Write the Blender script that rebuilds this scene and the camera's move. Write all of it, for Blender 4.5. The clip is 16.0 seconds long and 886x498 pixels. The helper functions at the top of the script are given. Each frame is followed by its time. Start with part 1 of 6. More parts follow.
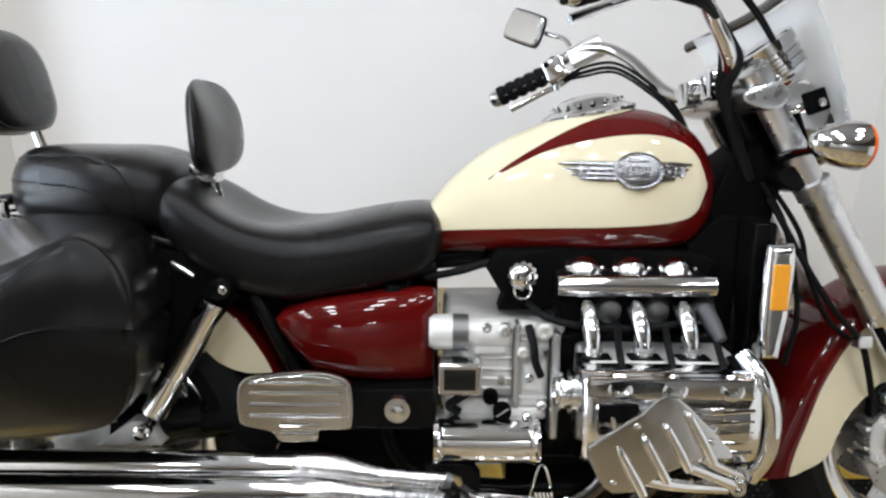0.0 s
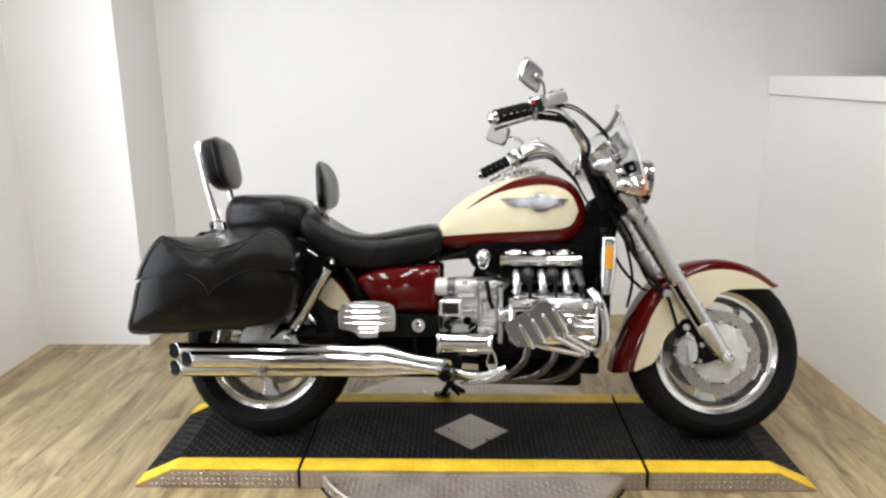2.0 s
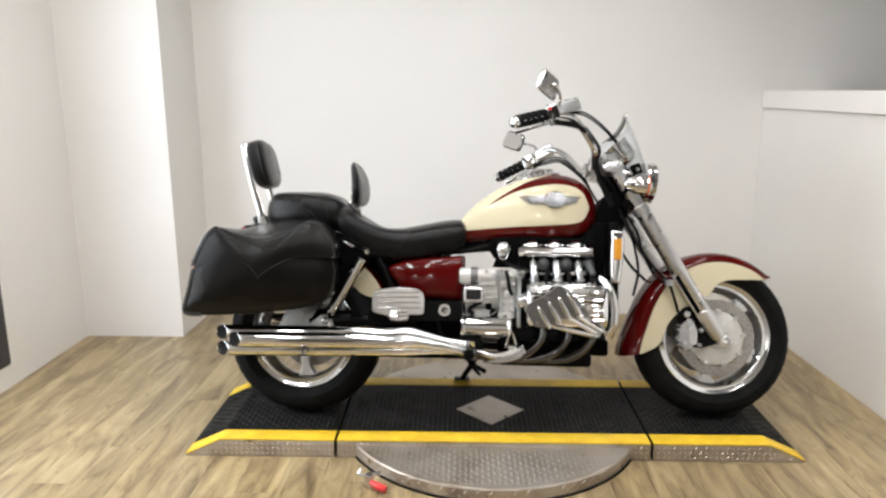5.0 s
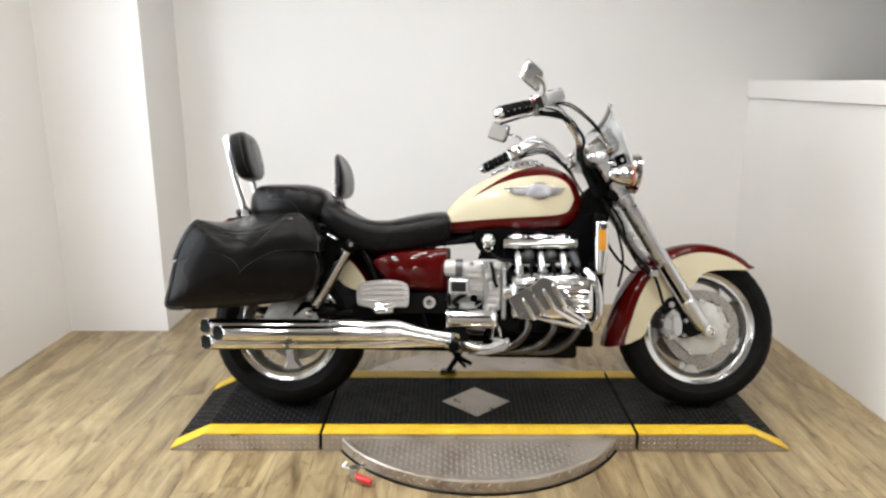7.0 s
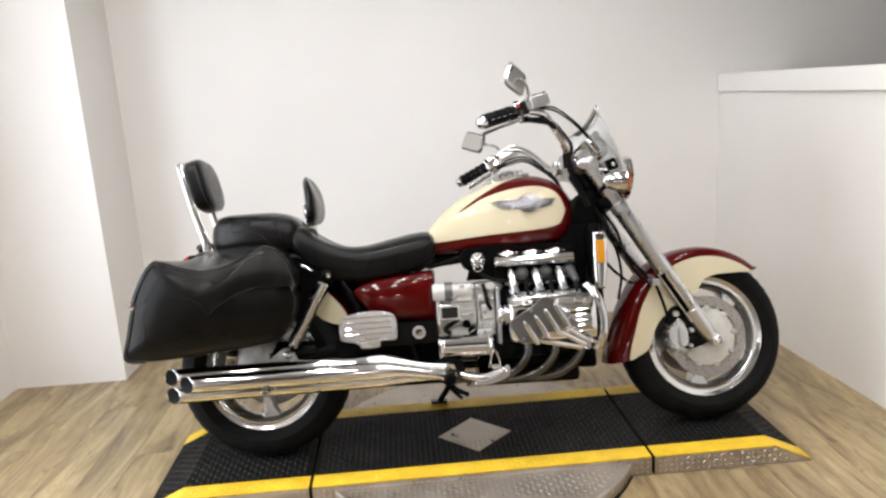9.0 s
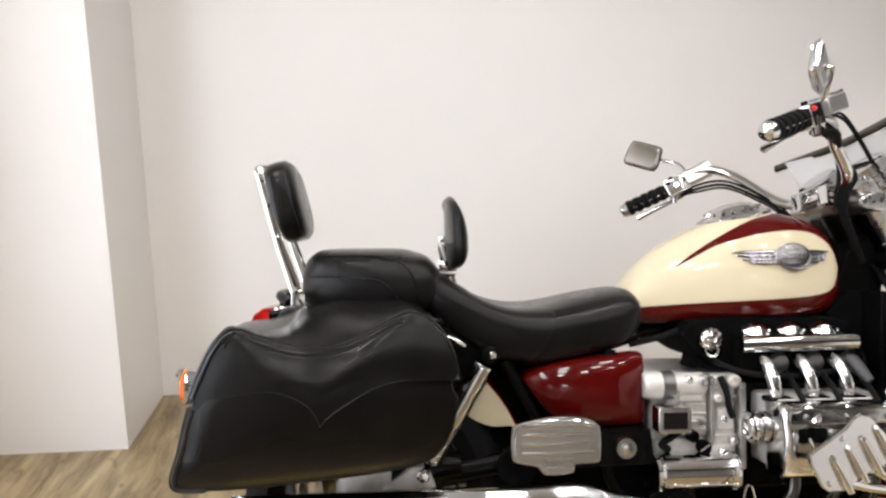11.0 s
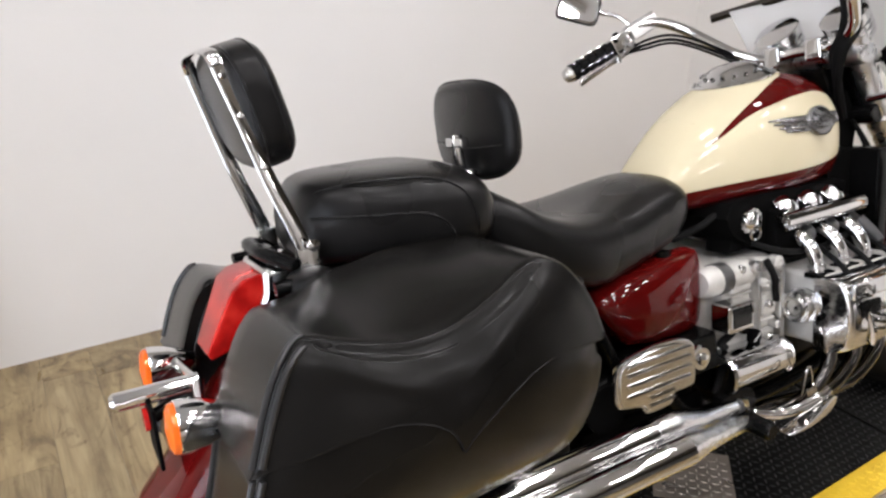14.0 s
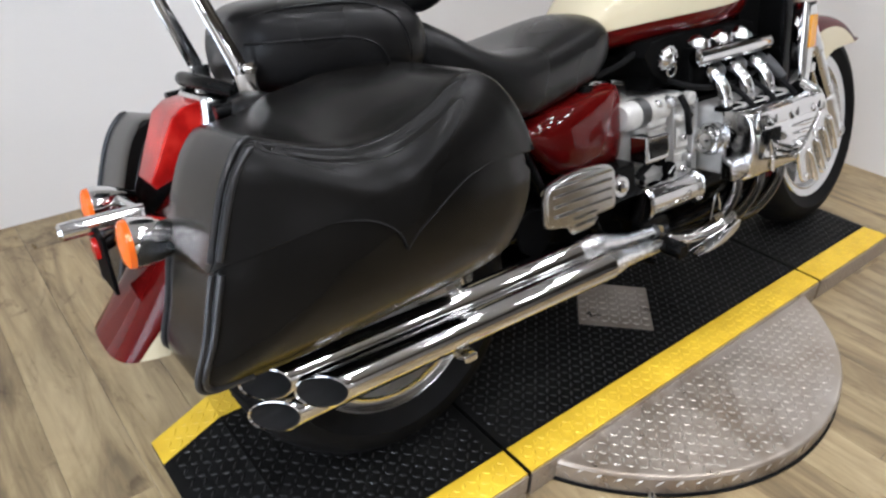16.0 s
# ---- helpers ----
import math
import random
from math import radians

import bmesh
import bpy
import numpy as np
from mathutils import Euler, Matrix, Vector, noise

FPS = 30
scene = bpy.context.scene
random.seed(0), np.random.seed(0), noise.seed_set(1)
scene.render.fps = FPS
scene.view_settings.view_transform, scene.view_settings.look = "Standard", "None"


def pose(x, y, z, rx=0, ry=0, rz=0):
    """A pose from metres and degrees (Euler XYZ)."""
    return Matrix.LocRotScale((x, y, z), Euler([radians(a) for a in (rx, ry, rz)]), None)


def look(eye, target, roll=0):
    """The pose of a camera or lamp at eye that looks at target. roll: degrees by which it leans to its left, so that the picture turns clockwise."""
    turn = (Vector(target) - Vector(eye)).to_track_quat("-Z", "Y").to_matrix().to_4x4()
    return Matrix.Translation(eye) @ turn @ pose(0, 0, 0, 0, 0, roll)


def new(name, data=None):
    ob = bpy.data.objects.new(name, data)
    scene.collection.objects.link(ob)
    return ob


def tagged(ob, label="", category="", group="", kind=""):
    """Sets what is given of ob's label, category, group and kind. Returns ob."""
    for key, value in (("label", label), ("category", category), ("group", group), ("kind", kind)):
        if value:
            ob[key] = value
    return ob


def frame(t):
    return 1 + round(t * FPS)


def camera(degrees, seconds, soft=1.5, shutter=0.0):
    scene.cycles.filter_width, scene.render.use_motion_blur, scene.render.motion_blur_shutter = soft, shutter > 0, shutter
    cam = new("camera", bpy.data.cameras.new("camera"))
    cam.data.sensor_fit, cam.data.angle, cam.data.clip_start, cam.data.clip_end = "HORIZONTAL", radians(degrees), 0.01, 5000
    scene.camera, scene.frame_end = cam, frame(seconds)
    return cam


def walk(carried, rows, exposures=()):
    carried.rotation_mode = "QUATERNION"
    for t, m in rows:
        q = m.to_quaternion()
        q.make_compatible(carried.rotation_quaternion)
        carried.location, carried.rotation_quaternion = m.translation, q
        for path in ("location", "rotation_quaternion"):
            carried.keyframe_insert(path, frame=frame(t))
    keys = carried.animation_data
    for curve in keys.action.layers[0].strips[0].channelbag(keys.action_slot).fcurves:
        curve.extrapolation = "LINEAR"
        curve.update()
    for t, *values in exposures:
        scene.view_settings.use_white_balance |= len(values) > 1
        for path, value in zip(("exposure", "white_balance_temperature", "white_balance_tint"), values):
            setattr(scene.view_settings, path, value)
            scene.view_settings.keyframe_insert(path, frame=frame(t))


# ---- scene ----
cam = camera(63.8, 16.0, soft=2.5)
PATH = [
    (0, (-0.158, -1.082, 1.341), (-0.083, 0.765, 0.577), 0.7),
    (0.5, (-0.092, -1.455, 1.35), (0.029, 0.426, 0.683), 3.7),
    (1, (-0.099, -1.817, 1.393), (-0.06, 0.113, 0.872), 0.0),
    (1.5, (-0.108, -2.134, 1.447), (-0.123, -0.181, 1.014), -0.5),
    (2, (-0.042, -2.412, 1.45), (-0.09, -0.473, 0.963), -0.4),
    (2.5, (-0.103, -2.611, 1.437), (-0.167, -0.658, 1.007), -1.3),
    (3, (-0.137, -2.744, 1.444), (-0.174, -0.789, 1.021), -0.8),
    (3.5, (-0.126, -2.731, 1.444), (-0.126, -0.775, 1.029), -0.1),
    (4, (-0.141, -2.714, 1.431), (-0.203, -0.761, 1.003), 0.1),
    (6.5, (-0.132, -2.699, 1.413), (-0.14, -0.75, 0.965), 0.0),
    (7, (-0.12, -2.692, 1.414), (-0.134, -0.746, 0.953), -0.1),
    (7.5, (-0.119, -2.685, 1.406), (-0.123, -0.742, 0.934), -0.2),
    (8, (-0.124, -2.668, 1.403), (-0.094, -0.723, 0.94), -1.0),
    (8.2, (-0.125, -2.656, 1.412), (-0.081, -0.703, 0.983), -1.6),
    (10.3, (-0.64, -1.875, 1.412), (-0.352, 0.035, 0.892), -1.5),
    (10.5, (-0.695, -1.785, 1.397), (-0.387, 0.104, 0.818), -0.6),
    (11, (-0.803, -1.452, 1.377), (-0.59, 0.488, 0.942), 0.3),
    (11.5, (-0.911, -1.218, 1.387), (-0.633, 0.701, 0.896), -3.2),
    (12, (-1.069, -1.08, 1.402), (-0.442, 0.753, 0.903), -5.2),
    (12.5, (-1.134, -0.917, 1.378), (-0.346, 0.845, 0.851), -3.7),
    (13, (-1.131, -0.767, 1.391), (-0.321, 1.016, 0.917), -3.5),
    (13.5, (-1.234, -0.708, 1.369), (-0.314, 0.946, 0.695), 1.8),
    (14, (-1.354, -0.736, 1.36), (-0.357, 0.814, 0.535), 1.3),
    (14.5, (-1.432, -0.762, 1.322), (-0.389, 0.665, 0.358), -0.5),
    (15, (-1.451, -0.782, 1.279), (-0.407, 0.523, 0.17), 1.4),
    (15.5, (-1.467, -0.818, 1.247), (-0.443, 0.453, 0.089), 3.5),
    (16, (-1.433, -0.829, 1.269), (-0.355, 0.483, 0.213), 2.1),
]
EXPOSURES = [(0, -0.14, 5870, 9), (0.5, -0.08, 5970, 9), (1, -0.06, 6050, 9.5), (1.5, -0.10, 6150, 9.5), (2, -0.13, 6200, 9.5), (3.5, -0.15, 6330, 10), (7, -0.15, 6280, 10), (8, -0.13, 6290, 11), (11, -0.18, 6450, 14), (12.5, -0.23, 6440, 14), (13, -0.23, 6420, 13), (14, -0.29, 6320, 15), (16, -0.31, 5930, 12.5)]
walk(cam, [(t, look(eye, target, roll)) for t, eye, target, roll in PATH], EXPOSURES)

# ---- light ----
world = bpy.data.worlds.new("world")
scene.world = world
world.use_nodes = True
sky = world.node_tree.nodes.new("ShaderNodeTexSky")
sky.sky_type, sky.sun_disc, sky.sun_elevation, sky.sun_rotation = "NISHITA", False, radians(35), radians(250)
world.node_tree.links.new(sky.outputs[0], world.node_tree.nodes["Background"].inputs[0])
world.node_tree.nodes["Background"].inputs[1].default_value = 0.12


def area_lamp(name, at, target, sx, sy, watts, colour):
    data = bpy.data.lights.new(name, "AREA")
    data.shape, data.size, data.size_y, data.energy, data.color = "RECTANGLE", sx, sy, watts, colour
    ob = new(name, data)
    ob.matrix_world = look(at, target)
    return ob


CEIL = 2.80
# ---- materials ----


class Nodes:
    """A principled material and short ways to add nodes to it."""

    def __init__(self, name, colour=(0.5, 0.5, 0.5), rough=0.5, metal=0.0, coat=0.0, coat_rough=0.03):
        self.mat = bpy.data.materials.new(name)
        self.mat.use_nodes = True
        self.tree = self.mat.node_tree
        self.bsdf = self.tree.nodes["Principled BSDF"]
        self.set("Base Color", (*colour, 1))
        self.set("Roughness", rough), self.set("Metallic", metal)
        self.set("Coat Weight", coat), self.set("Coat Roughness", coat_rough)
        self.coords = None

    def set(self, socket, value):
        self.bsdf.inputs[socket].default_value = value

    def add(self, kind, **inputs):
        node = self.tree.nodes.new(kind)
        for key, value in inputs.items():
            node.inputs[key.replace("_", " ")].default_value = value
        return node

    def link(self, a, b):
        self.tree.links.new(a, b)

    def where(self, scale=(1, 1, 1)):
        tex = self.add("ShaderNodeTexCoord")
        mapping = self.add("ShaderNodeMapping")
        mapping.inputs["Scale"].default_value = scale
        self.link(tex.outputs["Object"], mapping.inputs["Vector"])
        return mapping.outputs["Vector"]

    def noise(self, scale, detail=4.0, stretch=(1, 1, 1), rough=0.55):
        n = self.add("ShaderNodeTexNoise", Scale=scale, Detail=detail, Roughness=rough)
        self.link(self.where(stretch), n.inputs["Vector"])
        return n.outputs["Fac"]

    def ramp(self, fac, stops):
        r = self.add("ShaderNodeValToRGB")
        els = r.color_ramp.elements
        while len(els) < len(stops):
            els.new(0.5)
        for e, (p, c) in zip(els, stops):
            e.position, e.color = p, (*c, 1) if len(c) == 3 else c
        self.link(fac, r.inputs[0])
        return r.outputs[0]

    def vary(self, socket, fac, low, high):
        m = self.add("ShaderNodeMapRange")
        m.inputs["From Min"].default_value, m.inputs["From Max"].default_value = 0.3, 0.7
        m.inputs["To Min"].default_value, m.inputs["To Max"].default_value = low, high
        self.link(fac, m.inputs["Value"])
        self.link(m.outputs[0], self.bsdf.inputs[socket])

    def bump(self, fac, strength, distance=0.002):
        b = self.add("ShaderNodeBump", Strength=strength, Distance=distance)
        self.link(fac, b.inputs["Height"])
        self.link(b.outputs[0], self.bsdf.inputs["Normal"])

    def tint(self, fac, a, b):
        self.link(self.ramp(fac, [(0.3, a), (0.7, b)]), self.bsdf.inputs["Base Color"])


def paint(name, a, b, rough, coat, bump=0.0, scale=3.0, gloss=0.5):
    m = Nodes(name, a, rough, 0.0, coat)
    m.set("Specular IOR Level", gloss)
    m.tint(m.noise(scale), a, b)
    if bump:
        m.bump(m.noise(180, 3), bump, 0.001)
    return m.mat


def metal(name, colour, rough, vary=0.04, grain=0.0, scale=30):
    m = Nodes(name, colour, rough, 1.0)
    m.vary("Roughness", m.noise(scale), max(0.01, rough - vary), rough + vary)
    if grain:
        m.bump(m.noise(260, 3), grain, 0.0006)
    return m.mat


wall_mat = Nodes("wall_paint", (0.8, 0.79, 0.77), 0.36)
wall_mat.tint(wall_mat.noise(1.3, 3), (0.80, 0.782, 0.752), (0.83, 0.812, 0.784))
wall_mat.vary("Roughness", wall_mat.noise(0.7, 2), 0.31, 0.35)
wall_mat.bump(wall_mat.noise(120, 4), 0.06, 0.001)
wall_mat = wall_mat.mat
ceiling_mat = paint("ceiling_paint", (0.54, 0.532, 0.518), (0.58, 0.572, 0.556), 0.8, 0.0, 0.1)
chrome = metal("chrome", (0.70, 0.70, 0.70), 0.05, 0.03)
satin = metal("satin_aluminium", (0.62, 0.62, 0.62), 0.30, 0.08, 0.15)
cast = Nodes("cast_aluminium", (0.66, 0.65, 0.62), 0.46, 0.25)
cast.tint(cast.noise(18, 5), (0.46, 0.45, 0.42), (0.62, 0.61, 0.58))
cast.vary("Roughness", cast.noise(30), 0.38, 0.58)
cast.bump(cast.noise(260, 3), 0.5, 0.0006)
cast = cast.mat
disc_steel = metal("brake_disc_steel", (0.36, 0.34, 0.315), 0.36, 0.08)
brushed = metal("brushed_chrome", (0.66, 0.66, 0.66), 0.16, 0.05)
soot = paint("soot", (0.004, 0.004, 0.004), (0.008, 0.007, 0.006), 0.9, 0.0)
# On the header pipes this dark colour stands in for reflections in plain chrome.
dark_chrome = metal("darkened_chrome", (0.095, 0.090, 0.085), 0.13, 0.05)
cast_chrome = Nodes("rippled_chrome", (0.72, 0.72, 0.725), 0.06, 1.0)
cast_chrome.vary("Roughness", cast_chrome.noise(30), 0.03, 0.10)
cast_chrome.bump(cast_chrome.noise(18, 4, (1, 1, 3)), 0.5, 0.0016)
cast_chrome = cast_chrome.mat
pitted_chrome = Nodes("pitted_chrome", (0.78, 0.78, 0.78), 0.12, 1.0)
pitted_chrome.bump(pitted_chrome.noise(70, 3), 0.8, 0.004)
pitted_chrome = pitted_chrome.mat
dark_metal = metal("dark_metal", (0.16, 0.16, 0.16), 0.45, 0.1, 0.2)
black_paint = paint("black_enamel", (0.002, 0.002, 0.002), (0.004, 0.004, 0.004), 0.25, 0.0, gloss=0.10)
black_plastic = paint("black_plastic", (0.002, 0.002, 0.002), (0.0045, 0.0045, 0.0045), 0.55, 0.0, 0.2, gloss=0.015)
red_paint = paint("candy_red_paint", (0.060, 0.0020, 0.0018), (0.076, 0.0028, 0.0024), 0.4, 0.72, 0.0, 6, gloss=0.0)
cream_paint = paint("cream_paint", (0.57, 0.512, 0.352), (0.61, 0.548, 0.38), 0.4, 0.8, 0.0, 4, gloss=0.0)
rubber = Nodes("tyre_rubber", (0.014, 0.014, 0.015), 0.62)
rubber.tint(rubber.noise(14), (0.004, 0.004, 0.0042), (0.008, 0.008, 0.008))
rubber.bump(rubber.noise(90, 3), 0.25, 0.001)
rubber.set("Specular IOR Level", 0.08)
rubber = rubber.mat


def hide(name, dark, light, gloss, slant, low, high, grain):
    """A coated hide: its gloss rises from gloss, seen square on, to slant at a low angle."""
    m = Nodes(name, dark, high)
    m.tint(m.noise(7), dark, light)
    facing = m.add("ShaderNodeLayerWeight", Blend=0.5)
    rise = m.add("ShaderNodeMapRange")
    for socket, value in (("From Min", 0.15), ("From Max", 0.6), ("To Min", gloss), ("To Max", slant)):
        rise.inputs[socket].default_value = value
    m.link(facing.outputs["Facing"], rise.inputs["Value"])
    m.link(rise.outputs[0], m.bsdf.inputs["Specular IOR Level"])
    m.vary("Roughness", m.noise(3, 2), low, high)
    m.bump(m.noise(340, 3), grain, 0.0008)
    return m.mat


leather = hide("black_leather", (0.0042, 0.0041, 0.0041), (0.0085, 0.0082, 0.0080), 0.12, 0.50, 0.24, 0.31, 0.16)
vinyl = hide("black_bag_vinyl", (0.0032, 0.0030, 0.0028), (0.0064, 0.0059, 0.0053), 0.11, 0.36, 0.22, 0.29, 0.14)
amber = Nodes("amber_plastic", (0.80, 0.14, 0.010), 0.12)
amber.set("Transmission Weight", 0.25)
amber = amber.mat
amber_flat = paint("amber_reflector", (0.60, 0.24, 0.008), (0.66, 0.29, 0.015), 0.2, 1.0, 0.4)
tail_red = Nodes("red_lens", (0.72, 0.02, 0.015), 0.08)
tail_red.link(tail_red.ramp(tail_red.noise(16, 2), [(0.36, (0.34, 0.008, 0.006)), (0.50, (0.55, 0.014, 0.011)), (0.66, (0.85, 0.045, 0.028))]), tail_red.bsdf.inputs["Base Color"])
tail_red.set("Transmission Weight", 0.45)
tail_red = tail_red.mat
mirror_mat = metal("mirror_glass", (0.82, 0.82, 0.82), 0.02, 0.005)
# Part-white body colour stands in for bright reflection and haze on the screen.
clear = Nodes("white_hazed_acrylic", (0.97, 0.98, 0.98), 0.03)
clear.set("Transmission Weight", 0.58), clear.set("IOR", 1.4)
clear = clear.mat
window_glass = Nodes("window_glass", (1, 1, 1), 0.0)
window_glass.set("Transmission Weight", 1.0), window_glass.set("IOR", 1.45)
window_glass = window_glass.mat
mat_black = Nodes("platform_black", (0.012, 0.012, 0.012), 0.5)
mat_black.set("Specular IOR Level", 0.05)
mat_black.tint(mat_black.noise(5), (0.004, 0.004, 0.0039), (0.010, 0.0098, 0.0092))
mat_black.vary("Roughness", mat_black.noise(16), 0.38, 0.6)
mat_black = mat_black.mat
yellow = Nodes("safety_yellow_paint", (0.72, 0.47, 0.02), 0.45)
yellow.tint(yellow.noise(12, 6), (0.62, 0.39, 0.015), (0.80, 0.54, 0.03))
yellow.bump(yellow.noise(80), 0.2, 0.001)
yellow = yellow.mat
tread = Nodes("aluminium_tread_plate", (0.5, 0.47, 0.43), 0.34, 0.75)
tread.link(tread.ramp(tread.noise(6, 7), [(0.30, (0.28, 0.225, 0.172)), (0.48, (0.42, 0.365, 0.305)), (0.72, (0.52, 0.475, 0.420))]), tread.bsdf.inputs["Base Color"])
tread.vary("Roughness", tread.noise(24, 5), 0.26, 0.5)
tread = tread.mat
fork_grey = metal("satin_fork_grey", (0.66, 0.66, 0.655), 0.42, 0.06)
tread_bar = metal("worn_tread_bar", (0.50, 0.46, 0.41), 0.40, 0.08)
tread_black = paint("worn_black_tread_bar", (0.007, 0.007, 0.0068), (0.018, 0.0178, 0.0173), 0.34, 0.0, 0.0, 9, gloss=0.26)
yellow_zinc = metal("yellow_zinc", (0.62, 0.50, 0.26), 0.3, 0.08)
red_plastic = paint("red_grip_plastic", (0.55, 0.02, 0.02), (0.65, 0.03, 0.03), 0.4, 0.2)
frame_paint = paint("charcoal_frame_paint", (0.035, 0.036, 0.038), (0.05, 0.05, 0.052), 0.5, 0.0)
lamp_glow = Nodes("lamp_glow", (1, 1, 1), 0.5)
lamp_glow.set("Emission Color", (1, 0.96, 0.90, 1)), lamp_glow.set("Emission Strength", 9.0)
lamp_glow = lamp_glow.mat

oak = Nodes("oak_plank", (0.4, 0.3, 0.19), 0.4)
info = oak.add("ShaderNodeObjectInfo")
shift = oak.add("ShaderNodeCombineXYZ")
for axis in "XYZ":
    times = oak.add("ShaderNodeMath")
    times.operation = "MULTIPLY"
    times.inputs[1].default_value = {"X": 37.0, "Y": 61.0, "Z": 17.0}[axis]
    oak.link(info.outputs["Random"], times.inputs[0])
    oak.link(times.outputs[0], shift.inputs[axis])


def plank_noise(stretch, scale, detail, rough, twist):
    """Grain that starts anew on every plank."""
    put = oak.add("ShaderNodeVectorMath")
    oak.link(oak.where(stretch), put.inputs[0])
    oak.link(shift.outputs[0], put.inputs[1])
    n = oak.add("ShaderNodeTexNoise", Scale=scale, Detail=detail, Roughness=rough, Distortion=twist)
    oak.link(put.outputs[0], n.inputs["Vector"])
    return n.outputs["Fac"]


def times_colour(first, second, amount):
    node = oak.add("ShaderNodeMix")
    node.data_type, node.blend_type = "RGBA", "MULTIPLY"
    node.inputs[0].default_value = amount
    oak.link(first, node.inputs[6]), oak.link(second, node.inputs[7])
    return node.outputs[2]


blotch = plank_noise((7.0, 1.3, 7.0), 1.5, 6, 0.6, 1.2)
streak = plank_noise((30.0, 1.6, 30.0), 1.5, 6, 0.65, 0.6)
knots = plank_noise((12.0, 5.0, 12.0), 1.2, 5, 0.6, 1.8)
wood = oak.ramp(blotch, [(0.28, (0.125, 0.088, 0.048)), (0.43, (0.262, 0.196, 0.106)), (0.55, (0.375, 0.290, 0.160)), (0.72, (0.475, 0.380, 0.225))])
wood = times_colour(wood, oak.ramp(info.outputs["Random"], [(0.0, (0.84, 0.82, 0.79)), (0.5, (0.96, 0.95, 0.93)), (1.0, (1.08, 1.05, 0.98))]), 1.0)
wood = times_colour(wood, oak.ramp(streak, [(0.34, (0.55, 0.51, 0.46)), (0.55, (1, 1, 1))]), 0.55)
wood = times_colour(wood, oak.ramp(knots, [(0.30, (0.42, 0.36, 0.30)), (0.42, (1, 1, 1))]), 0.7)
oak.link(wood, oak.bsdf.inputs["Base Color"])
oak.vary("Roughness", streak, 0.26, 0.40)
oak.bump(streak, 0.12, 0.0008)
oak = oak.mat

joint_brown = paint("plank_joint_brown", (0.045, 0.032, 0.020), (0.07, 0.05, 0.032), 0.7, 0.0)
gloss_black = paint("gloss_black_plastic", (0.004, 0.004, 0.004), (0.007, 0.007, 0.007), 0.16, 0.0, 0.0, 9, gloss=0.4)
piping_leather = paint("polished_leather_piping", (0.008, 0.008, 0.0085), (0.016, 0.016, 0.017), 0.28, 0.0, 0.0, 9, gloss=0.5)

# ---- mesh helpers ----


SOFT_SKINS = ("black_leather", "black_bag_vinyl", "candy_red_paint", "cream_paint", "tyre_rubber", "oak_plank")


def finish(name, bm, material, parent=None, label="", sharp=38, smooth=True):
    bmesh.ops.recalc_face_normals(bm, faces=bm.faces)
    for f in bm.faces:
        f.smooth = smooth
    if smooth:
        for e in bm.edges:
            e.smooth = len(e.link_faces) == 2 and e.calc_face_angle(0) < radians(sharp)
    me = bpy.data.meshes.new(name)
    bm.to_mesh(me)
    bm.free()
    me.materials.append(material)
    ob = new(name, me)
    if parent:
        ob.parent = parent
    if label:
        ob["label"] = label
    if smooth and material.name not in SOFT_SKINS:
        even = ob.modifiers.new("even_shading", "WEIGHTED_NORMAL")
        even.keep_sharp, even.weight = True, 60
    return ob


part = finish


def box(bm, lo, hi, bevel=0.0, seg=2, m=None):
    c, s = (Vector(lo) + Vector(hi)) / 2, Vector(hi) - Vector(lo)
    geo = bmesh.ops.create_cube(bm, size=1, matrix=Matrix.Translation(c) @ Matrix.Diagonal((*s, 1)))
    vs = geo["verts"]
    if bevel:
        es = list({e for v in vs for e in v.link_edges})
        r = bmesh.ops.bevel(bm, geom=es, offset=bevel, segments=seg, affect="EDGES", profile=0.5)
        vs = list({v for f in r["faces"] for v in f.verts} | {v for v in vs if v.is_valid})
        vs = list({v for v0 in vs for f in v0.link_faces for v in f.verts})
    if m is not None:
        bmesh.ops.transform(bm, matrix=m, verts=vs)
    return bm


def bridge(bm, rings, closed=True, cap=True):
    """Faces between rings of points."""
    rows = [[bm.verts.new(p) for p in ring] for ring in rings]
    n = len(rows[0])
    for a, b in zip(rows, rows[1:]):
        for i in range(n if closed else n - 1):
            j = (i + 1) % n
            bm.faces.new((a[i], a[j], b[j], b[i]))
    if cap and closed:
        bm.faces.new(rows[0][::-1])
        bm.faces.new(rows[-1])
    return bm


def catmull(pts, per=8):
    """A smooth curve through points."""
    pts = [Vector(p) for p in pts]
    if len(pts) < 3:
        return pts
    ext = [2 * pts[0] - pts[1], *pts, 2 * pts[-1] - pts[-2]]
    out = []
    for a, b, c, d in zip(ext, ext[1:], ext[2:], ext[3:]):
        for k in range(per):
            t = k / per
            out.append(0.5 * (2 * b + (c - a) * t + (2 * a - 5 * b + 4 * c - d) * t * t + (3 * b - a - 3 * c + d) * t ** 3))
    return out + [pts[-1]]


